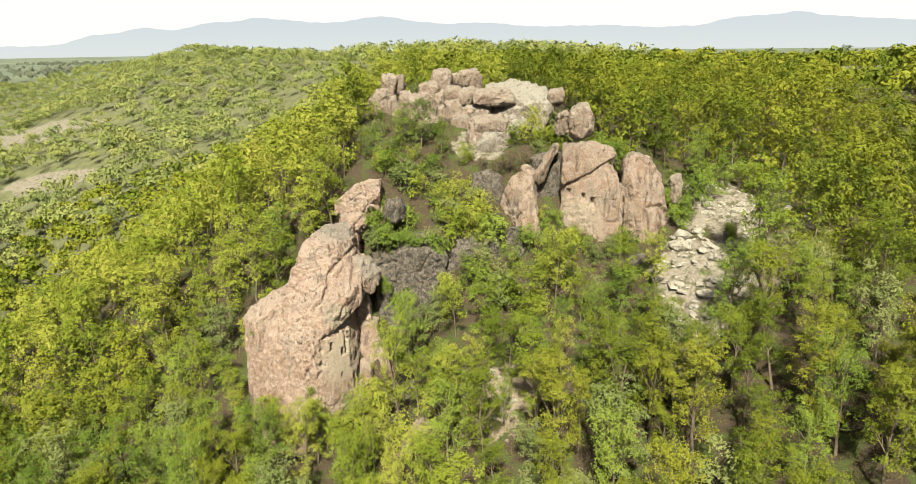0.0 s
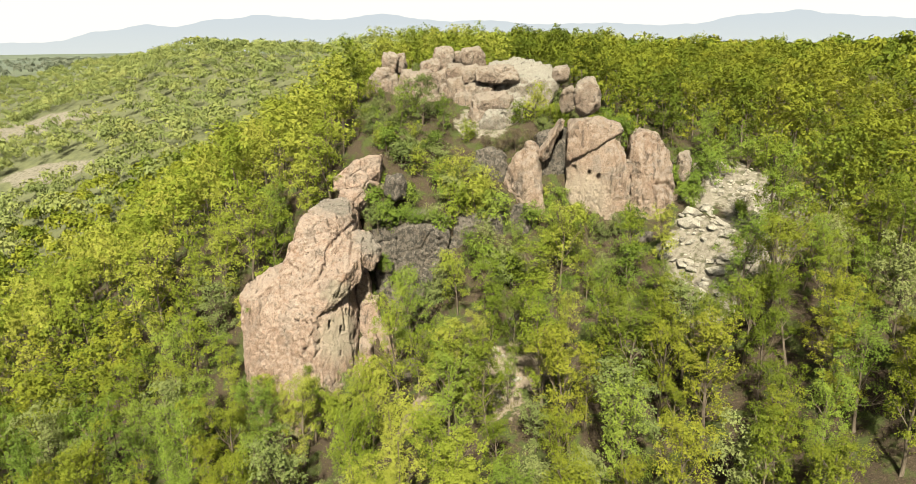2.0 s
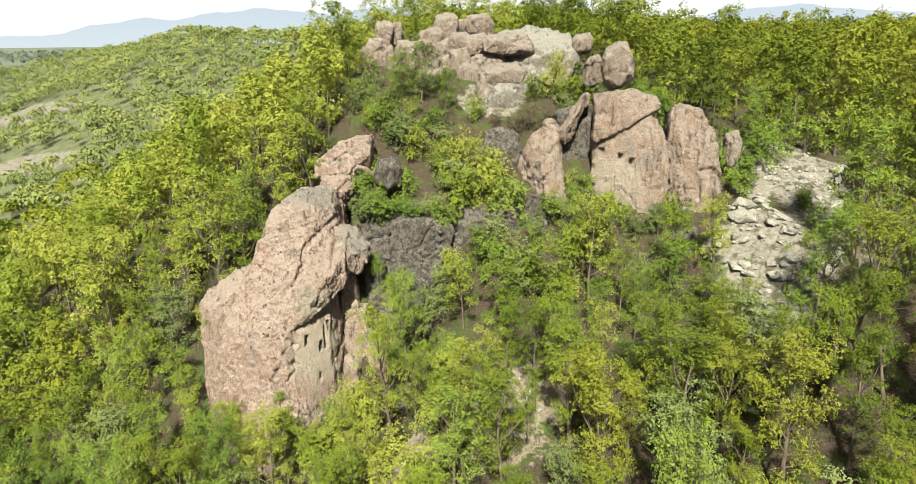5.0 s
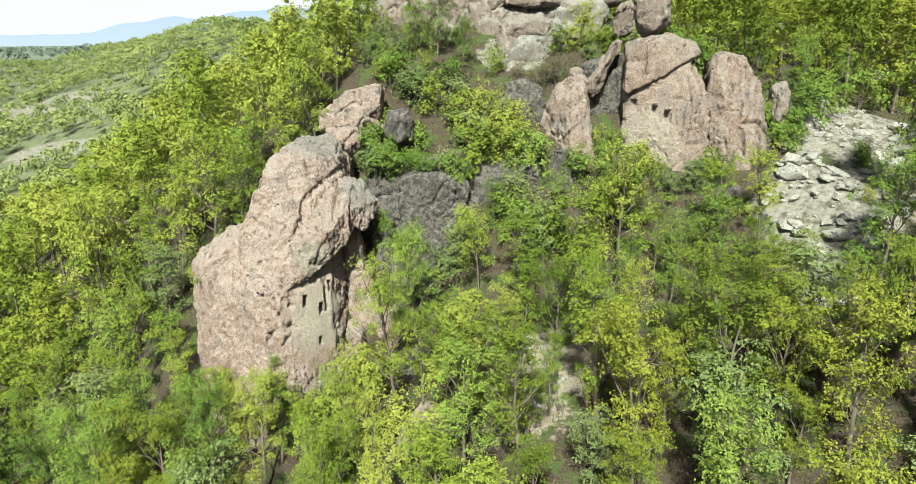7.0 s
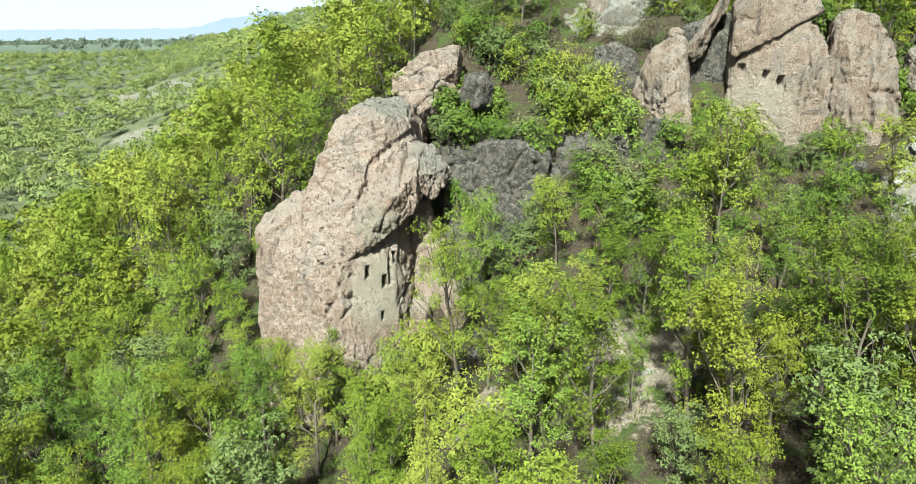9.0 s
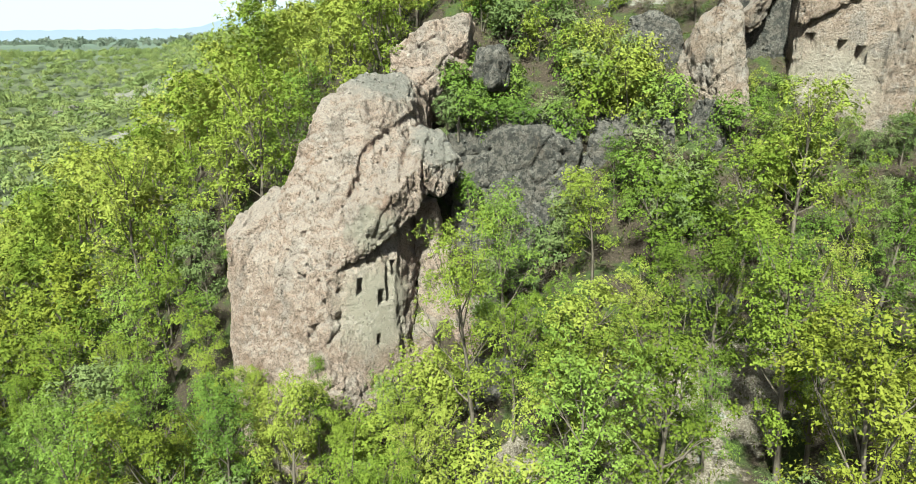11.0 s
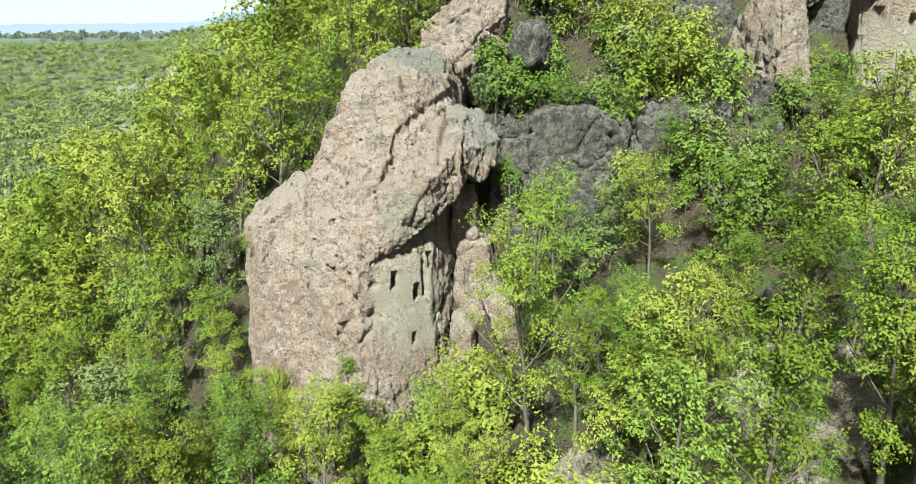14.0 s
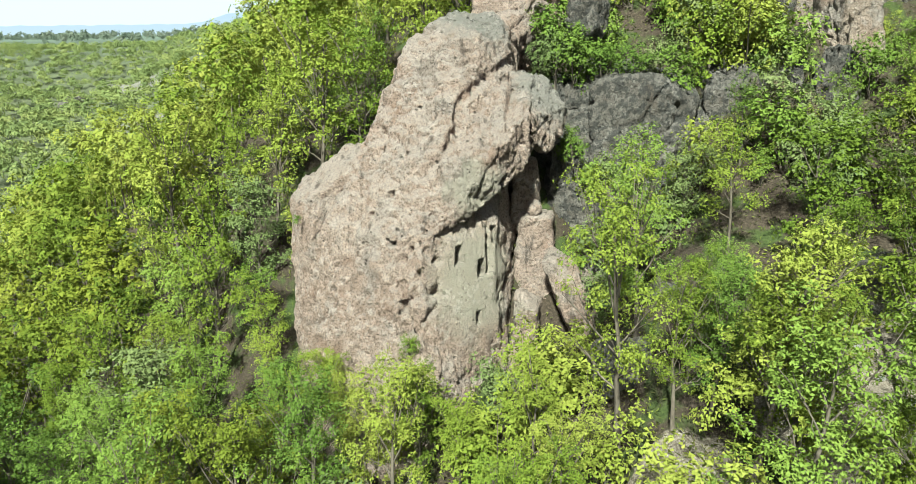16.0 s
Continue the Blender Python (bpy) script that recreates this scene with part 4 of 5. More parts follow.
def dome(seed, height, radius, lumps, leaves, size):
    """The crown of a far tree: leafy lumps heaped into a rounded, uneven head."""
    rng = np.random.default_rng(seed)
    pts, nor = [], []
    for k in range(lumps):
        az, r = k * 2.4 + rng.uniform(-0.4, 0.4), radius * 0.62 * math.sqrt((k + 0.3) / lumps)
        c = np.array([math.cos(az) * r, math.sin(az) * r, height * (0.74 - 0.3 * (r / radius) ** 2) * rng.uniform(0.85, 1.08)])
        d = rng.normal(0, 1, (leaves, 3))
        d[:, 2] = np.abs(d[:, 2]) - 0.25
        d /= np.linalg.norm(d, axis=1)[:, None]
        pts.append(c + d * radius * rng.uniform(0.34, 0.5))
        nor.append(d)
    return leaves_at(np.concatenate(pts), np.concatenate(nor), rng, size * 1.3, size, 1, 0.05, 0.97)


def plant_kind(name, crown_name, label, category, group, leaf_mat, **shape):
    """One tree or bush with its two parts; the copies share its meshes."""
    bark, leaf = grow(**shape)
    root = new(name)
    root.empty_display_size = 0.1
    tagged(root, label, category, group)
    part("trunk", mesh_of("trunk", *bark, [BARK]), root)
    part(crown_name, mesh_of(crown_name, *leaf, [leaf_mat], False), root)
    return root


def inside(x, y, ellipses):
    return any(((x - cx) / rx) ** 2 + ((y - cy) / ry) ** 2 < 1 for cx, cy, rx, ry in ellipses)


ROCKY = [(1.6, 94.6, 3.4, 2.6), (-16, 70.8, 6.6, 6.4), (-21.5, 71, 3.2, 4.6), (-12, 79, 3.0, 5.5), (-8.4, 73.5, 2.8, 4.0), (-4.4, 75.0, 3.6, 1.6), (1.6, 76.8, 3.4, 1.4), (-9, 68.5, 2.2, 3), (16.5, 83, 5.2, 5.4), (22.6, 82, 3.6, 5.5), (8.5, 83, 4.4, 4.2), (3.5, 85.5, 2.4, 2.4),
         (-2, 100.5, 9, 5.5), (8, 100, 6, 5.5), (4, 93.0, 4.5, 3), (-11, 106.5, 4.6, 5.0), (13.5, 86.5, 2, 2), (24, 86.5, 1.6, 1.6)]
QUARRY = [(25.2, 69.0, 4.0, 6.6), (29.6, 77.5, 5.4, 5.0), (35.0, 82.5, 6.0, 4.0)]
GLADE = [(-9.2, 59.2, 2.2, 2.2), (25.0, 76.5, 3.0, 4.0), (2.9, 59.2, 1.9, 2.2), (27.4, 66.0, 1.6, 3.5), (31.5, 73.0, 4.0, 4.5), (36.5, 78.5, 4.5, 3.5), (-11, 62.3, 2.8, 3.4), (4.8, 62.0, 2.2, 1.8), (2.4, 55.6, 1.3, 2.6), (-8.6, 66.0, 1.8, 1.6)]
CRAG = [(-6, 86, 6, 5), (-4.4, 71, 4.4, 4.0), (2, 80, 10, 10.5), (6, 92, 12, 8), (14, 77, 6, 4), (-4, 95, 6, 8), (-9, 96, 6, 8)]

OAK = "oaks on the slope"
TREE = dict(limbs=11, per_limb=5, tufts=19, length=0.165, width=0.13, sides=4, twigs=1, clump=0.25, each=4, fan=0.05, steep=1.8, lie=0.55)
NEAR = dict(limbs=11, per_limb=5, tufts=22, length=0.108, width=0.09, sides=5, twigs=1, clump=0.24, each=7, fan=0.06, steep=1.9, lie=0.55)
SHRUB = dict(limbs=4, per_limb=3, tufts=11, length=0.145, width=0.125, each=4, fan=0.05, sides=3, stems=3, clump=0.34, twigs=0)
oaks = [plant_kind("oak_tree", "crown", "young oak with fresh yellow-green spring leaves", "tree", OAK, LEAF_OAK, seed=100 + k, height=8.0 + 0.5 * (k % 3), radius=(1.6, 1.9, 2.2)[k % 3], bare=0.24 + 0.05 * (k % 2), **(NEAR if k < 5 else TREE)) for k in range(9)]
olive_oaks = [plant_kind("oak_tree", "crown", "young oak with darker olive-green leaves", "tree", OAK, LEAF_OLIVE, seed=150 + k, height=8.4, radius=1.9, bare=0.25, **(NEAR if k < 3 else TREE)) for k in range(5)]
greens = [plant_kind("hornbeam_tree", "crown", "broad tree with fresh green spring leaves", "tree", "green trees on the slope", LEAF_GREEN, seed=200 + k, height=7.8, radius=2.0, bare=0.2, **(NEAR if k < 2 else TREE)) for k in range(4)]
pales = [plant_kind("wild_pear_tree", "crown", "small tree with pale silvery blossom and leaves", "tree", "pale trees on the slope", LEAF_PALE, seed=300 + k, height=6.2, radius=1.9, bare=0.16, **TREE) for k in range(3)]
bushes = [plant_kind("bush", "foliage", "leafy green bush among the rocks", "bush", "green bushes", LEAF_GREEN, seed=400 + k, height=2.4, radius=1.25, bare=0.05, **SHRUB) for k in range(3)]
pale_bushes = [plant_kind("bush", "foliage", "pale grey-green bush among the rocks", "bush", "pale bushes", LEAF_PALE, seed=430 + k, height=2.4, radius=1.2, bare=0.05, **SHRUB) for k in range(2)]
oak_bushes = [plant_kind("bush", "foliage", "yellow-green oak scrub on the slope", "bush", "oak scrub", LEAF_OAK, seed=460 + k, height=2.8, radius=1.3, bare=0.06, **SHRUB) for k in range(3)]
twiggy = [plant_kind("bush", "foliage", "brownish twiggy bush just coming into leaf", "bush", "twiggy bushes", LEAF_RUST, seed=480 + k, height=2.2, radius=1.2, bare=0.03, limbs=7, per_limb=3, tufts=4, length=0.12, width=0.07, sides=3, stems=3, twigs=2) for k in range(2)]
junipers = [plant_kind("juniper", "foliage", "dark evergreen juniper shrub", "shrub", "junipers", LEAF_DARK, seed=500 + k, height=2.6, radius=0.8, bare=0.02, limbs=14, per_limb=3, tufts=9, length=0.14, width=0.05, sides=4, twigs=0) for k in range(2)]
FIRST = set()
# the finely leaved models stand nearest to the path
FINE_KINDS = {id(oaks): 5, id(olive_oaks): 3, id(greens): 2}


def plant(kinds, rng, x, y, scale, sink=0.0, z=None):
    fine = FINE_KINDS.get(id(kinds), 0)
    if fine:
        src = kinds[rng.randrange(fine)] if y < 66 else kinds[rng.randrange(fine, len(kinds))]
    else:
        src = kinds[rng.randrange(len(kinds))]
    zz = float(land(x, y)) - sink if z is None else z
    m = pose(x, y, zz, rng.uniform(-4, 4), rng.uniform(-4, 4), rng.uniform(0, 360)) @ Matrix.Diagonal((scale * rng.uniform(0.9, 1.1), scale * rng.uniform(0.9, 1.1), scale, 1))
    if src.name not in FIRST:
        FIRST.add(src.name)
        src.matrix_basis = m
        return src
    ob = copy_thing(src, Matrix())
    ob.matrix_basis = m
    return ob


# trees and bushes whose place and size are known one by one
PLACED = [("oak", -25.3, 69.2, 0.75), ("green", -26.8, 71.5, 0.8), ("oakbush", -9.7, 64.2, 1.1), ("palebush", -11.0, 63.0, 1.1), ("oakbush", -8.6, 63.0, 1.2), ("oak", -24.0, 66.4, 0.7), ("palebush", -7.4, 84.6, 1.3), ("oakbush", -4.8, 84.0, 1.3), ("palebush", -2.4, 84.6, 1.2), ("bush", -9.2, 85.6, 1.4), ("oakbush", 0.4, 84.2, 1.1), ("palebush", 1.6, 83.0, 1.1), ("bush", -3.6, 86.2, 1.2), ("pale", -5.0, 90.6, 1.25), ("green", -7.8, 90.2, 0.9), ("green", -2.4, 89.2, 0.8), ("pale", -6.4, 106.0, 0.75), ("oakbush", 9.4, 92.0, 1.45), ("oakbush", 7.6, 91.2, 1.0), ("oakbush", 1.0, 88.6, 0.95),
          ("twiggy", 4.6, 86.2, 1.2), ("twiggy", 6.6, 86.8, 1.3), ("twiggy", 8.4, 87.0, 1.1), ("twiggy", 3.2, 87.2, 0.9), ("bush", 18.6, 83.6, 1.2, 19.6), ("bush", 17.4, 85.2, 1.1, 20.6), ("bush", 19.6, 84.8, 1.2, 19.0),
          ("juniper", 19.8, 76.0, 1.25), ("pale", 17.6, 76.0, 0.6), ("pale", 15.6, 76.0, 0.55), ("green", 9.6, 76.0, 0.66), ("green", 12.2, 75.6, 0.62), ("green", 6.0, 75.4, 0.55), ("bush", 26.0, 78.6, 1.0), ("juniper", 25.4, 79.4, 0.75),
          ("pale", -10.2, 75.6, 0.52, 10.6), ("palebush", -9.4, 75.2, 1.1, 11.2), ("bush", -8.4, 75.6, 1.2, 11.0), ("bush", -9.6, 77.4, 1.2, 12.2), ("green", -8.4, 78.6, 0.4, 12.0), ("bush", -7.0, 77.2, 1.2, 10.4), ("bush", -6.4, 80.6, 1.2), ("bush", -9.0, 81.6, 1.1),
          ("oakbush", 11.6, 78.4, 0.9), ("green", 10.6, 77.4, 0.6), ("oakbush", 13.6, 78.6, 0.9), ("pale", 16.6, 76.4, 0.5), ("oakbush", 12.6, 77.4, 1.0), ("green", 14.6, 77.0, 0.5), ("bush", 8.2, 78.0, 1.2),
          ("twiggy", 13.8, 79.4, 0.8), ("juniper", 4.4, 80.0, 1.0), ("oakbush", 18.6, 76.8, 1.1),
          ("oak", -6.0, 59.2, 1.4), ("oak", -2.2, 55.3, 1.5), ("late", 4.6, 60.8, 1.25), ("oak", 7.1, 57.6, 1.6), ("oak", -9.4, 58.6, 0.95), ("oakbush", -10.6, 57.4, 1.4), ("oak", -8.2, 55.6, 0.95), ("oakbush", -12.2, 60.6, 1.2), ("oakbush", -8.4, 60.8, 1.4), ("green", -10.8, 55.0, 0.9), ("oakbush", -6.6, 57.0, 1.3), ("oakbush", -4.2, 54.0, 1.3), ("bush", -8.2, 72.0, 0.7, 7.4), ("pale", -4.6, 70.4, 0.95), ("pale", -2.4, 71.4, 0.9), ("palebush", -5.8, 71.8, 1.4), ("palebush", -3.4, 72.2, 1.3), ("twiggy", -4.6, 71.6, 1.7), ("oakbush", -1.4, 73.0, 1.3), ("bush", -4.8, 75.6, 0.8, 11.2), ("bush", -2.4, 76.2, 1.0, 10.6), ("bush", -6.8, 75.8, 0.9, 11.2), ("palebush", -3.6, 76.4, 0.9, 11.2), ("green", 0.6, 73.4, 0.7), ("palebush", 2.6, 74.6, 1.3), ("twiggy", 1.4, 74.2, 1.5), ("bush", 28.5, 82.5, 1.5), ("bush", 31.0, 84.0, 1.6), ("green", 33.5, 86.0, 0.8), ("bush", 27.0, 83.5, 1.3), ("green", 29.5, 86.5, 0.9), ("bush", 35.5, 86.5, 1.5), ("green", 31.0, 89.0, 0.95), ("bush", 25.8, 82.6, 1.0), ("bush", -9.4, 66.4, 0.5), ("bush", -8.0, 69.2, 0.7, 1.6), ("bush", -7.3, 72.6, 0.7, 5.2), ("palebush", -6.7, 70.8, 0.8, 2.2), ("palebush", -6.2, 73.4, 0.9, 5.0), ("late", 2.2, 55.0, 0.72), ("late", 0.8, 58.2, 0.75), ("green", 3.9, 57.2, 0.7), ("green", -2.6, 59.4, 0.95), ("late", -1.0, 57.4, 0.95), ("oak", -3.4, 60.8, 0.85), ("late", -0.6, 54.8, 1.15), ("green", -1.6, 62.6, 0.8), ("late", -0.2, 60.2, 0.8), ("oak", 2.6, 63.6, 0.9), ("oak", 1.2, 61.8, 0.8), ("late", 8.0, 57.2, 1.2), ("late", 10.6, 55.2, 1.15), 
          ("oak", 24.6, 57.0, 1.2), ("oak", 31.4, 56.5, 1.25), ("green", 38.5, 76.0, 1.2), ("bush", 30.6, 75.5, 0.8), ("twiggy", 31.0, 76.5, 0.9), ("bush", 27.4, 66.2, 0.5),
          ("oak", -17.0, 61.6, 0.98), ("oak", -19.9, 62.4, 1.0), ("oak", -14.4, 60.2, 0.98), ("oak", -12.4, 59.0, 0.84), ("green", -22.6, 63.6, 0.95), ("oakbush", -9.8, 60.6, 1.2), ("bush", 10.3, 80.3, 0.8), ("bush", 11.3, 81.2, 0.8), ("oakbush", 9.9, 81.6, 0.6), ("oakbush", -13.0, 61.8, 1.1), ("oakbush", -16.0, 62.6, 1.1),
          ("juniper", 30.0, 75.0, 0.6), ("bush", 30.9, 75.2, 0.55), ("juniper", 36.9, 80.2, 0.5), ("juniper", 40.8, 85.0, 0.7), ("oakbush", -15.4, 63.2, 0.4, -0.4), ("bush", -21.9, 66.7, 0.22, 4.9), ("bush", 26.8, 80.6, 1.15), ("bush", 25.6, 80.0, 0.9), ("oakbush", 28.0, 68.6, 0.5)]
KINDS = {"palebush": pale_bushes, "oak": oaks, "late": olive_oaks, "green": greens, "pale": pales, "bush": bushes, "oakbush": oak_bushes, "twiggy": twiggy, "juniper": junipers}


def plant_slope():
    """Every tree of the near slope is a thing of its own; the woods past it are one stuff."""
    rng = random.Random(11)
    taken = []
    for kind, x, y, s, *z in PLACED:
        plant(KINDS[kind], rng, x, y, s * (0.8 if kind in ("oak", "late", "green", "pale") else 1), 0.05, z[0] if z else None)
        taken.append((x, y))
    far = []
    y = 39.0
    while y < 132:
        x = -72.0 + rng.uniform(0, 2)
        while x < 64:
            px, py = x + rng.uniform(-1.1, 1.1), y + rng.uniform(-1.1, 1.1)
            x += 3.5
            if py < 57 and (px < -16 or px > 11) and rng.random() < 0.15:
                continue
            if abs(px) > 12 + (py + 6) * 0.72 and py < 120:
                continue
            if inside(px, py, ROCKY) or inside(px, py, QUARRY) or inside(px, py, GLADE):
                continue
            if any((px - a) ** 2 + (py - b) ** 2 < 3.4 for a, b in taken):
                continue
            near = (py < 84 and -36 < px < 33) or (py < 66 and -46 < px)
            if inside(px, py, CRAG):
                for _ in range(9 if py > 84 else 6):
                    bx, by = px + rng.uniform(-1.9, 1.9), py + rng.uniform(-1.8, 1.8)
                    if inside(bx, by, ROCKY) or (by > 92 and rng.random() < 0.7):
                        continue
                    pick = rng.random()
                    kinds = bushes if pick < 0.26 else pale_bushes if pick < 0.52 else oak_bushes if pick < 0.90 else twiggy
                    low = -9 < bx < 1 and 66 < by < 76
                    plant(kinds, rng, bx, by, rng.uniform(0.35, 0.8) if low else rng.uniform(0.7, 1.6) if by < 84 else rng.uniform(0.45, 1.0))
            elif near:
                pick = rng.random()
                dark = 0.42 if px < -18 and py < 76 else 0.0
                # darker olive oaks in the low corners also stand in for shadow there
                ordinary = olive_oaks if (px > 0 and py < 60) or (px > 10 and py < 63) or (px < -17 and py < 64) else oaks
                kinds = ordinary if pick < 0.72 - dark * 0.5 else greens if pick < 0.88 else pales
                if -9 < px < 23 and 62 < py < 78:
                    kinds = oaks if pick < 0.4 else greens if pick < 0.8 else pales
                s = rng.uniform(0.62, 1.38)
                if -14 < px < -5 and py < 63:
                    s = min(s, 0.95)
                if -25 < px < -9 and 60 < py < 67:
                    s *= 0.8
                if -9 < px < 23 and 63 < py < 77:
                    s *= 0.78
                plant(kinds, rng, px, py, s)
            else:
                far.append((px, py, rng.uniform(0.7, 1.3) * (0.82 if py > 98 else 1)))
        y += 3.2
    return far


def woods(name, spots, label, models, material):
    """Woodland too dense to count: leaves in one mesh, trunks in another."""
    rng = np.random.default_rng(21)
    leaf_v, leaf_f, bark_v, bark_f, tints, a, b = [], [], [], [], [], 0, 0
    for x, y, s in spots:
        (bv, bf), (lv, lf) = models[rng.integers(len(models))]
        t = rng.uniform(0, 6.28)
        rot = np.array([[math.cos(t), -math.sin(t), 0], [math.sin(t), math.cos(t), 0], [0, 0, 1]]) * s
        at = np.array([x, y, float(land(x, y))])
        leaf_v.append(lv @ rot.T + at)
        leaf_f.append(lf + a)
        tints.append(np.full(len(lv), rng.uniform(0.02, 1.0)))
        a += len(lv)
        if len(bv):
            bark_v.append(bv @ rot.T + at)
            bark_f.append(bf + b)
            b += len(bv)
    root = new(name, mesh_of(name, np.concatenate(leaf_v), np.concatenate(leaf_f), [material], False))
    root.data.attributes.new("tint", "FLOAT", "POINT").data.foreach_set("value", np.concatenate(tints).astype(np.float32))
    tagged(root, label, "woodland", kind="stuff")
    if bark_v:
        tagged(part("trunks", mesh_of("trunks", np.concatenate(bark_v), np.concatenate(bark_f), [BARK]), root), kind="stuff")
    return root


def undergrowth():
    """Grass and seedlings on the open ground, too many to count."""
    rng = np.random.default_rng(91)
    n = 42000
    x, y = rng.uniform(-34, 44, n), rng.uniform(44, 104, n)
    quarry = np.zeros(n, bool)
    for cx, cy, rx, ry in QUARRY:
        quarry |= ((x - cx) / rx) ** 2 + ((y - cy) / ry) ** 2 < 1
    thin = np.sin(x * 0.9 + 2 * np.sin(y * 0.4)) * np.sin(y * 0.8 + np.sin(x * 0.6)) > 0.1
    ok = (~quarry & (thin | (rng.random(n) < 0.5))) | (quarry & thin & (rng.random(n) < 0.12))
    x, y = x[ok], y[ok]
    roots = np.stack([x, y, land(x, y)], -1)
    up = np.tile((0.0, 0.0, 1.0), (len(x), 1))
    v, f = leaves_at(roots, up * 1.6, rng, 0.26, 0.085, 4, 0.2)
    tagged(new("undergrowth", mesh_of("undergrowth", v, f, [LEAF_GROUND], False)), "low grass and seedlings on the forest floor", "undergrowth", kind="stuff")


def far_spots(seed, count, x0, x1, y0, y1, keep):
    rng = np.random.default_rng(seed)
    x, y = rng.uniform(x0, x1, count), rng.uniform(y0, y1, count)
    ok = keep(x, y)
    return [(a, b, s) for a, b, s in zip(x[ok], y[ok], rng.uniform(0.75, 1.25, ok.sum()))]


undergrowth()
slope_rest = plant_slope()
# models that found no place on the slope
for model in [m for kinds in KINDS.values() for m in kinds if m.name not in FIRST]:
    for piece in list(model.children):
        bpy.data.objects.remove(piece)
    bpy.data.objects.remove(model)
MID = [grow(seed=600 + k, height=7.6 + 0.4 * k, radius=2.3, limbs=10, per_limb=4, tufts=9, length=0.23, width=0.2, bare=0.05, sides=3, lie=0.85, clump=0.28, twigs=0, steep=1.5, each=5, fan=0.07) for k in range(5)]
# in the far wood only the stems show under the leaves
MID = [((b[0][:12], b[1][:9]), lf) for b, lf in MID]
# the darker olive leaves also put shade between crowns into this low wood
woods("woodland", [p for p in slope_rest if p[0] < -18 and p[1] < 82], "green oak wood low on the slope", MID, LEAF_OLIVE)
woods("woodland", [p for p in slope_rest if p[0] < 6 and not (p[0] < -18 and p[1] < 82)], "dense young oak wood in fresh spring leaf covering the slope", MID, LEAF_OAK)
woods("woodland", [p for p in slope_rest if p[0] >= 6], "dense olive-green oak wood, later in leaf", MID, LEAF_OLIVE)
BARE_STEM = (np.zeros((0, 3)), np.zeros((0, 4), int))
HILL = [(BARE_STEM, dome(650 + k, 7.0, 2.6, 8, 16, 0.72)) for k in range(5)]
FINE = [(BARE_STEM, dome(660 + k, 6.0, 2.6, 7, 13, 0.62)) for k in range(5)]
FARM = [(BARE_STEM, dome(670 + k, 6.5, 2.6, 5, 9, 1.2)) for k in range(4)]


def thin_far(x, y):
    front = (x + 60) * -0.738 + (y - 345) * -0.675
    visible = (np.abs(np.arctan2(x, y)) < 0.80) & (np.hypot(x, y) < 760) & (front > -70)
    gap = np.zeros(len(x), bool)
    for cx, cy, rx, ry, turn, _ in BARE[2:5]:
        c, s = math.cos(radians(turn)), math.sin(radians(turn))
        u, v = (x - cx - 4) * c + (y - cy + 7) * s, -(x - cx - 4) * s + (y - cy + 7) * c
        rag = 0.3 * np.sin(x * 0.21 + 1) * np.sin(y * 0.17) + 0.2 * np.sin(x * 0.47 + y * 0.39)
        gap |= (u / rx) ** 2 + (v / (ry + 6)) ** 2 < 1.05 + rag
    return visible & (~gap | (np.sin(x * 1.7) * np.sin(y * 1.3) > 0.8))


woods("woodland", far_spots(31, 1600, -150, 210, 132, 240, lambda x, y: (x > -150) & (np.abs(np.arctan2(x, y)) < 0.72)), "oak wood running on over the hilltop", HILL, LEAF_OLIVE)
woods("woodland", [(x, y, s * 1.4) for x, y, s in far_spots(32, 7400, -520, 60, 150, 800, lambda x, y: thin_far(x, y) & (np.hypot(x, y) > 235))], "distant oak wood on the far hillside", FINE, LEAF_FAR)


def on_plain(x, y):
    az, d = np.arctan2(x, y), np.hypot(x, y)
    return (np.abs(az) < 0.85) & (d > 640) & (np.sin(x * 0.013 + 2) * np.sin(y * 0.011) > np.where(d < 1050, -0.45, 0.1))


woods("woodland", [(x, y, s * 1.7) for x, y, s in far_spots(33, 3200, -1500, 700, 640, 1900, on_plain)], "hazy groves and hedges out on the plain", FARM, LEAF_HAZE)


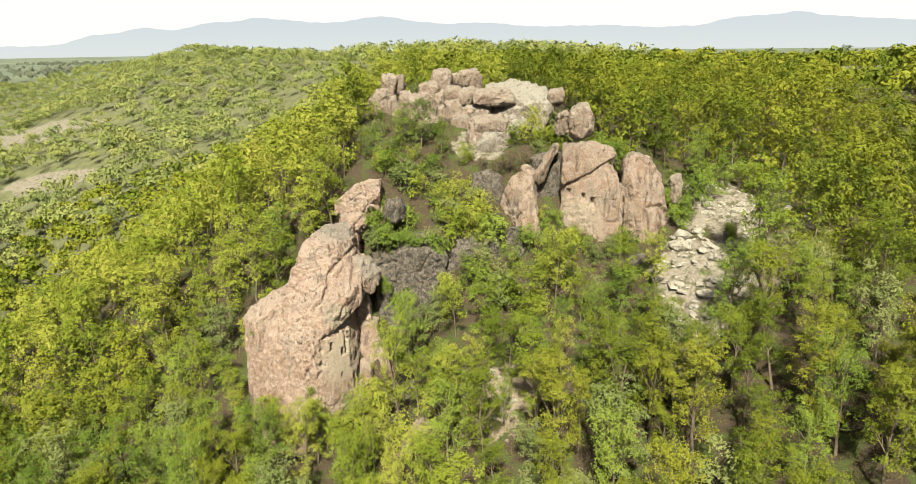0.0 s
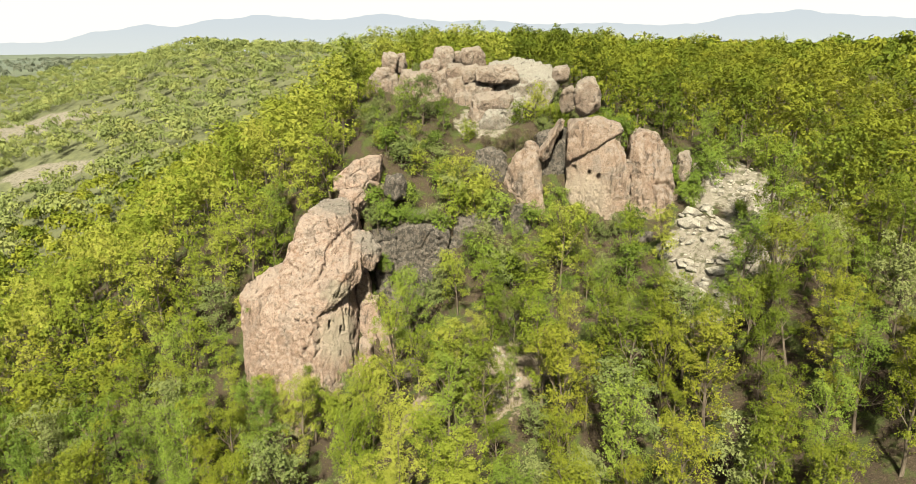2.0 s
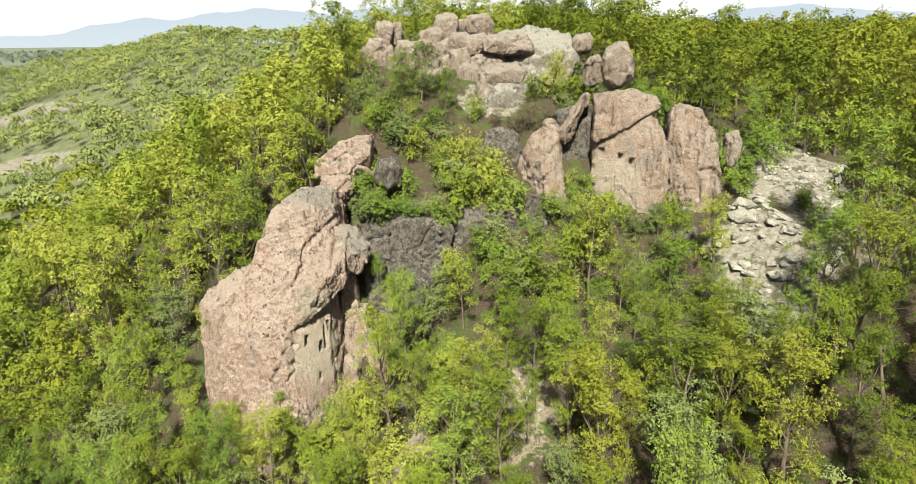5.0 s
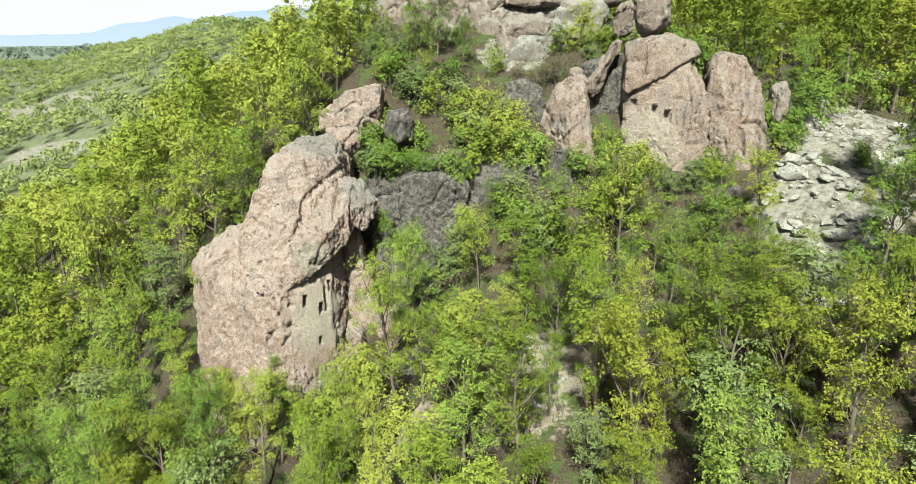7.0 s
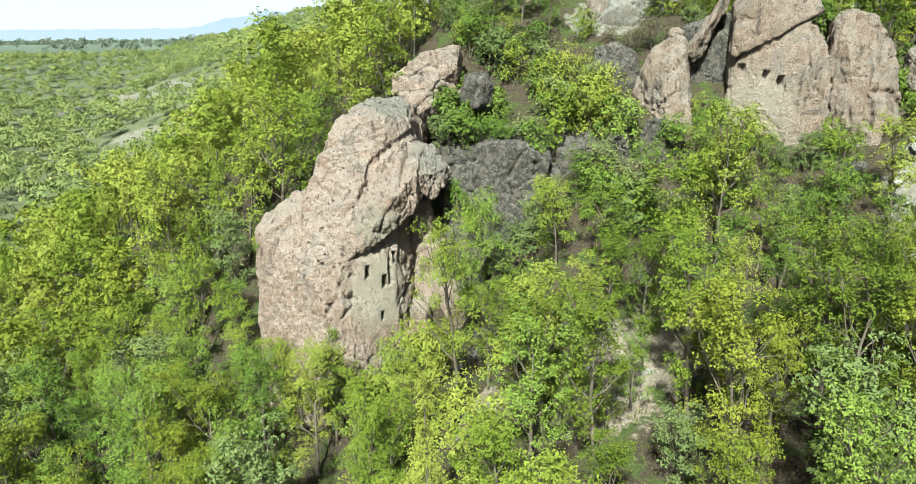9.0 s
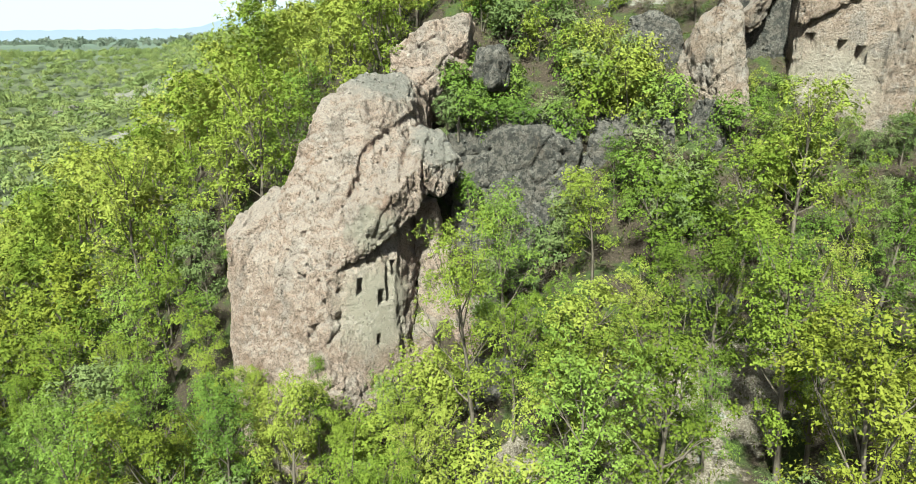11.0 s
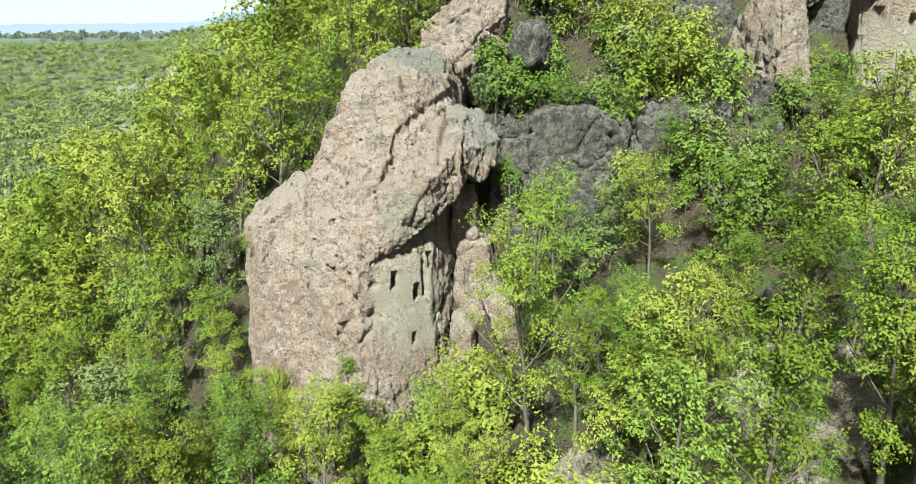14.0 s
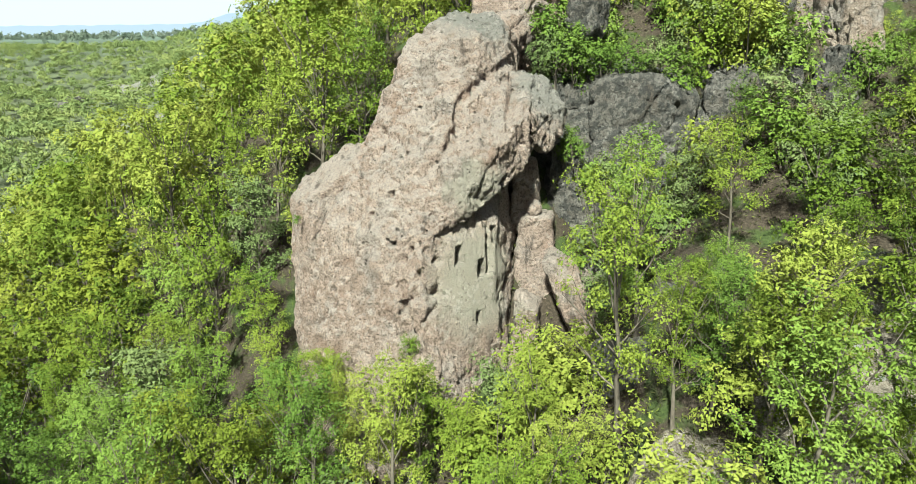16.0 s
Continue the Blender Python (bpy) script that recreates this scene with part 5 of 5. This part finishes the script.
# ---- scree and stones on the bare ground ----
def stone_mesh(seed):
    rng = random.Random(seed)
    bm = bmesh.new()
    vs = []
    for i in range(13):
        z = 1 - 2 * (i + 0.5) / 13
        a = i * 2.39996
        r = math.sqrt(1 - z * z)
        k = rng.uniform(0.7, 1.15)
        vs.append(bm.verts.new((r * math.cos(a) * k, r * math.sin(a) * k * rng.uniform(0.7, 1), z * k * 0.7)))
    got = bmesh.ops.convex_hull(bm, input=vs)
    bmesh.ops.delete(bm, geom=[v for v in set(got["geom_interior"] + got["geom_unused"]) if isinstance(v, bmesh.types.BMVert)], context="VERTS")
    me = bpy.data.meshes.new("stone")
    bm.to_mesh(me)
    bm.free()
    me.materials.append(ROCK_PALE)
    return me


def scatter_stones():
    rng = random.Random(77)
    shapes = [stone_mesh(k) for k in range(8)]
    n = 0
    for x, y, sx, sy, sz in [(24.6, 74.6, 1.5, 1.2, 1.3), (25.6, 76.4, 1.2, 1.0, 1.0), (25.8, 67.6, 1.3, 1.0, 0.5), (23.7, 73.2, 0.75, 0.5, 0.45), (34.6, 82.8, 0.9, 0.7, 0.8), (27.5, 71.0, 1.0, 0.7, 0.6), (32.0, 86.6, 1.2, 1.0, 1.5), (29.2, 83.4, 1.1, 0.9, 1.1), (26.6, 72.8, 0.8, 0.8, 0.5), (27.6, 77.6, 1.0, 0.7, 0.6)]:
        ob = new("stone", shapes[rng.randrange(8)])
        ob.matrix_basis = pose(x, y, float(land(x, y)) + sz * 0.2, rng.uniform(-12, 12), rng.uniform(-12, 12), rng.uniform(0, 360)) @ Matrix.Diagonal((sx, sy, sz, 1))
        tagged(ob, "large pale block lying on the scree", "stone", "stones of the scree")
    beds = [QUARRY[0]] * 6 + [QUARRY[1]] * 4 + [QUARRY[2]] * 3 + [(3.2, 60.6, 2.4, 3.6)]
    while n < 280:
        cx, cy, rx, ry = rng.choice(beds)
        a, r = rng.uniform(0, 6.28), math.sqrt(rng.random())
        x, y = cx + rx * 1.05 * r * math.cos(a), cy + ry * 1.05 * r * math.sin(a)
        s = min(0.16 + rng.expovariate(5.0), 1.1)
        ob = new("stone", shapes[n % 8])
        ob.matrix_basis = pose(x, y, float(land(x, y)) + s * 0.12, rng.uniform(-20, 20), rng.uniform(-20, 20), rng.uniform(0, 360)) @ Matrix.Diagonal((s * rng.uniform(0.8, 1.4), s, s * rng.uniform(0.5, 0.9), 1))
        tagged(ob, "angular pale stone lying on the scree", "stone", "stones of the scree")
        n += 1


scatter_stones()
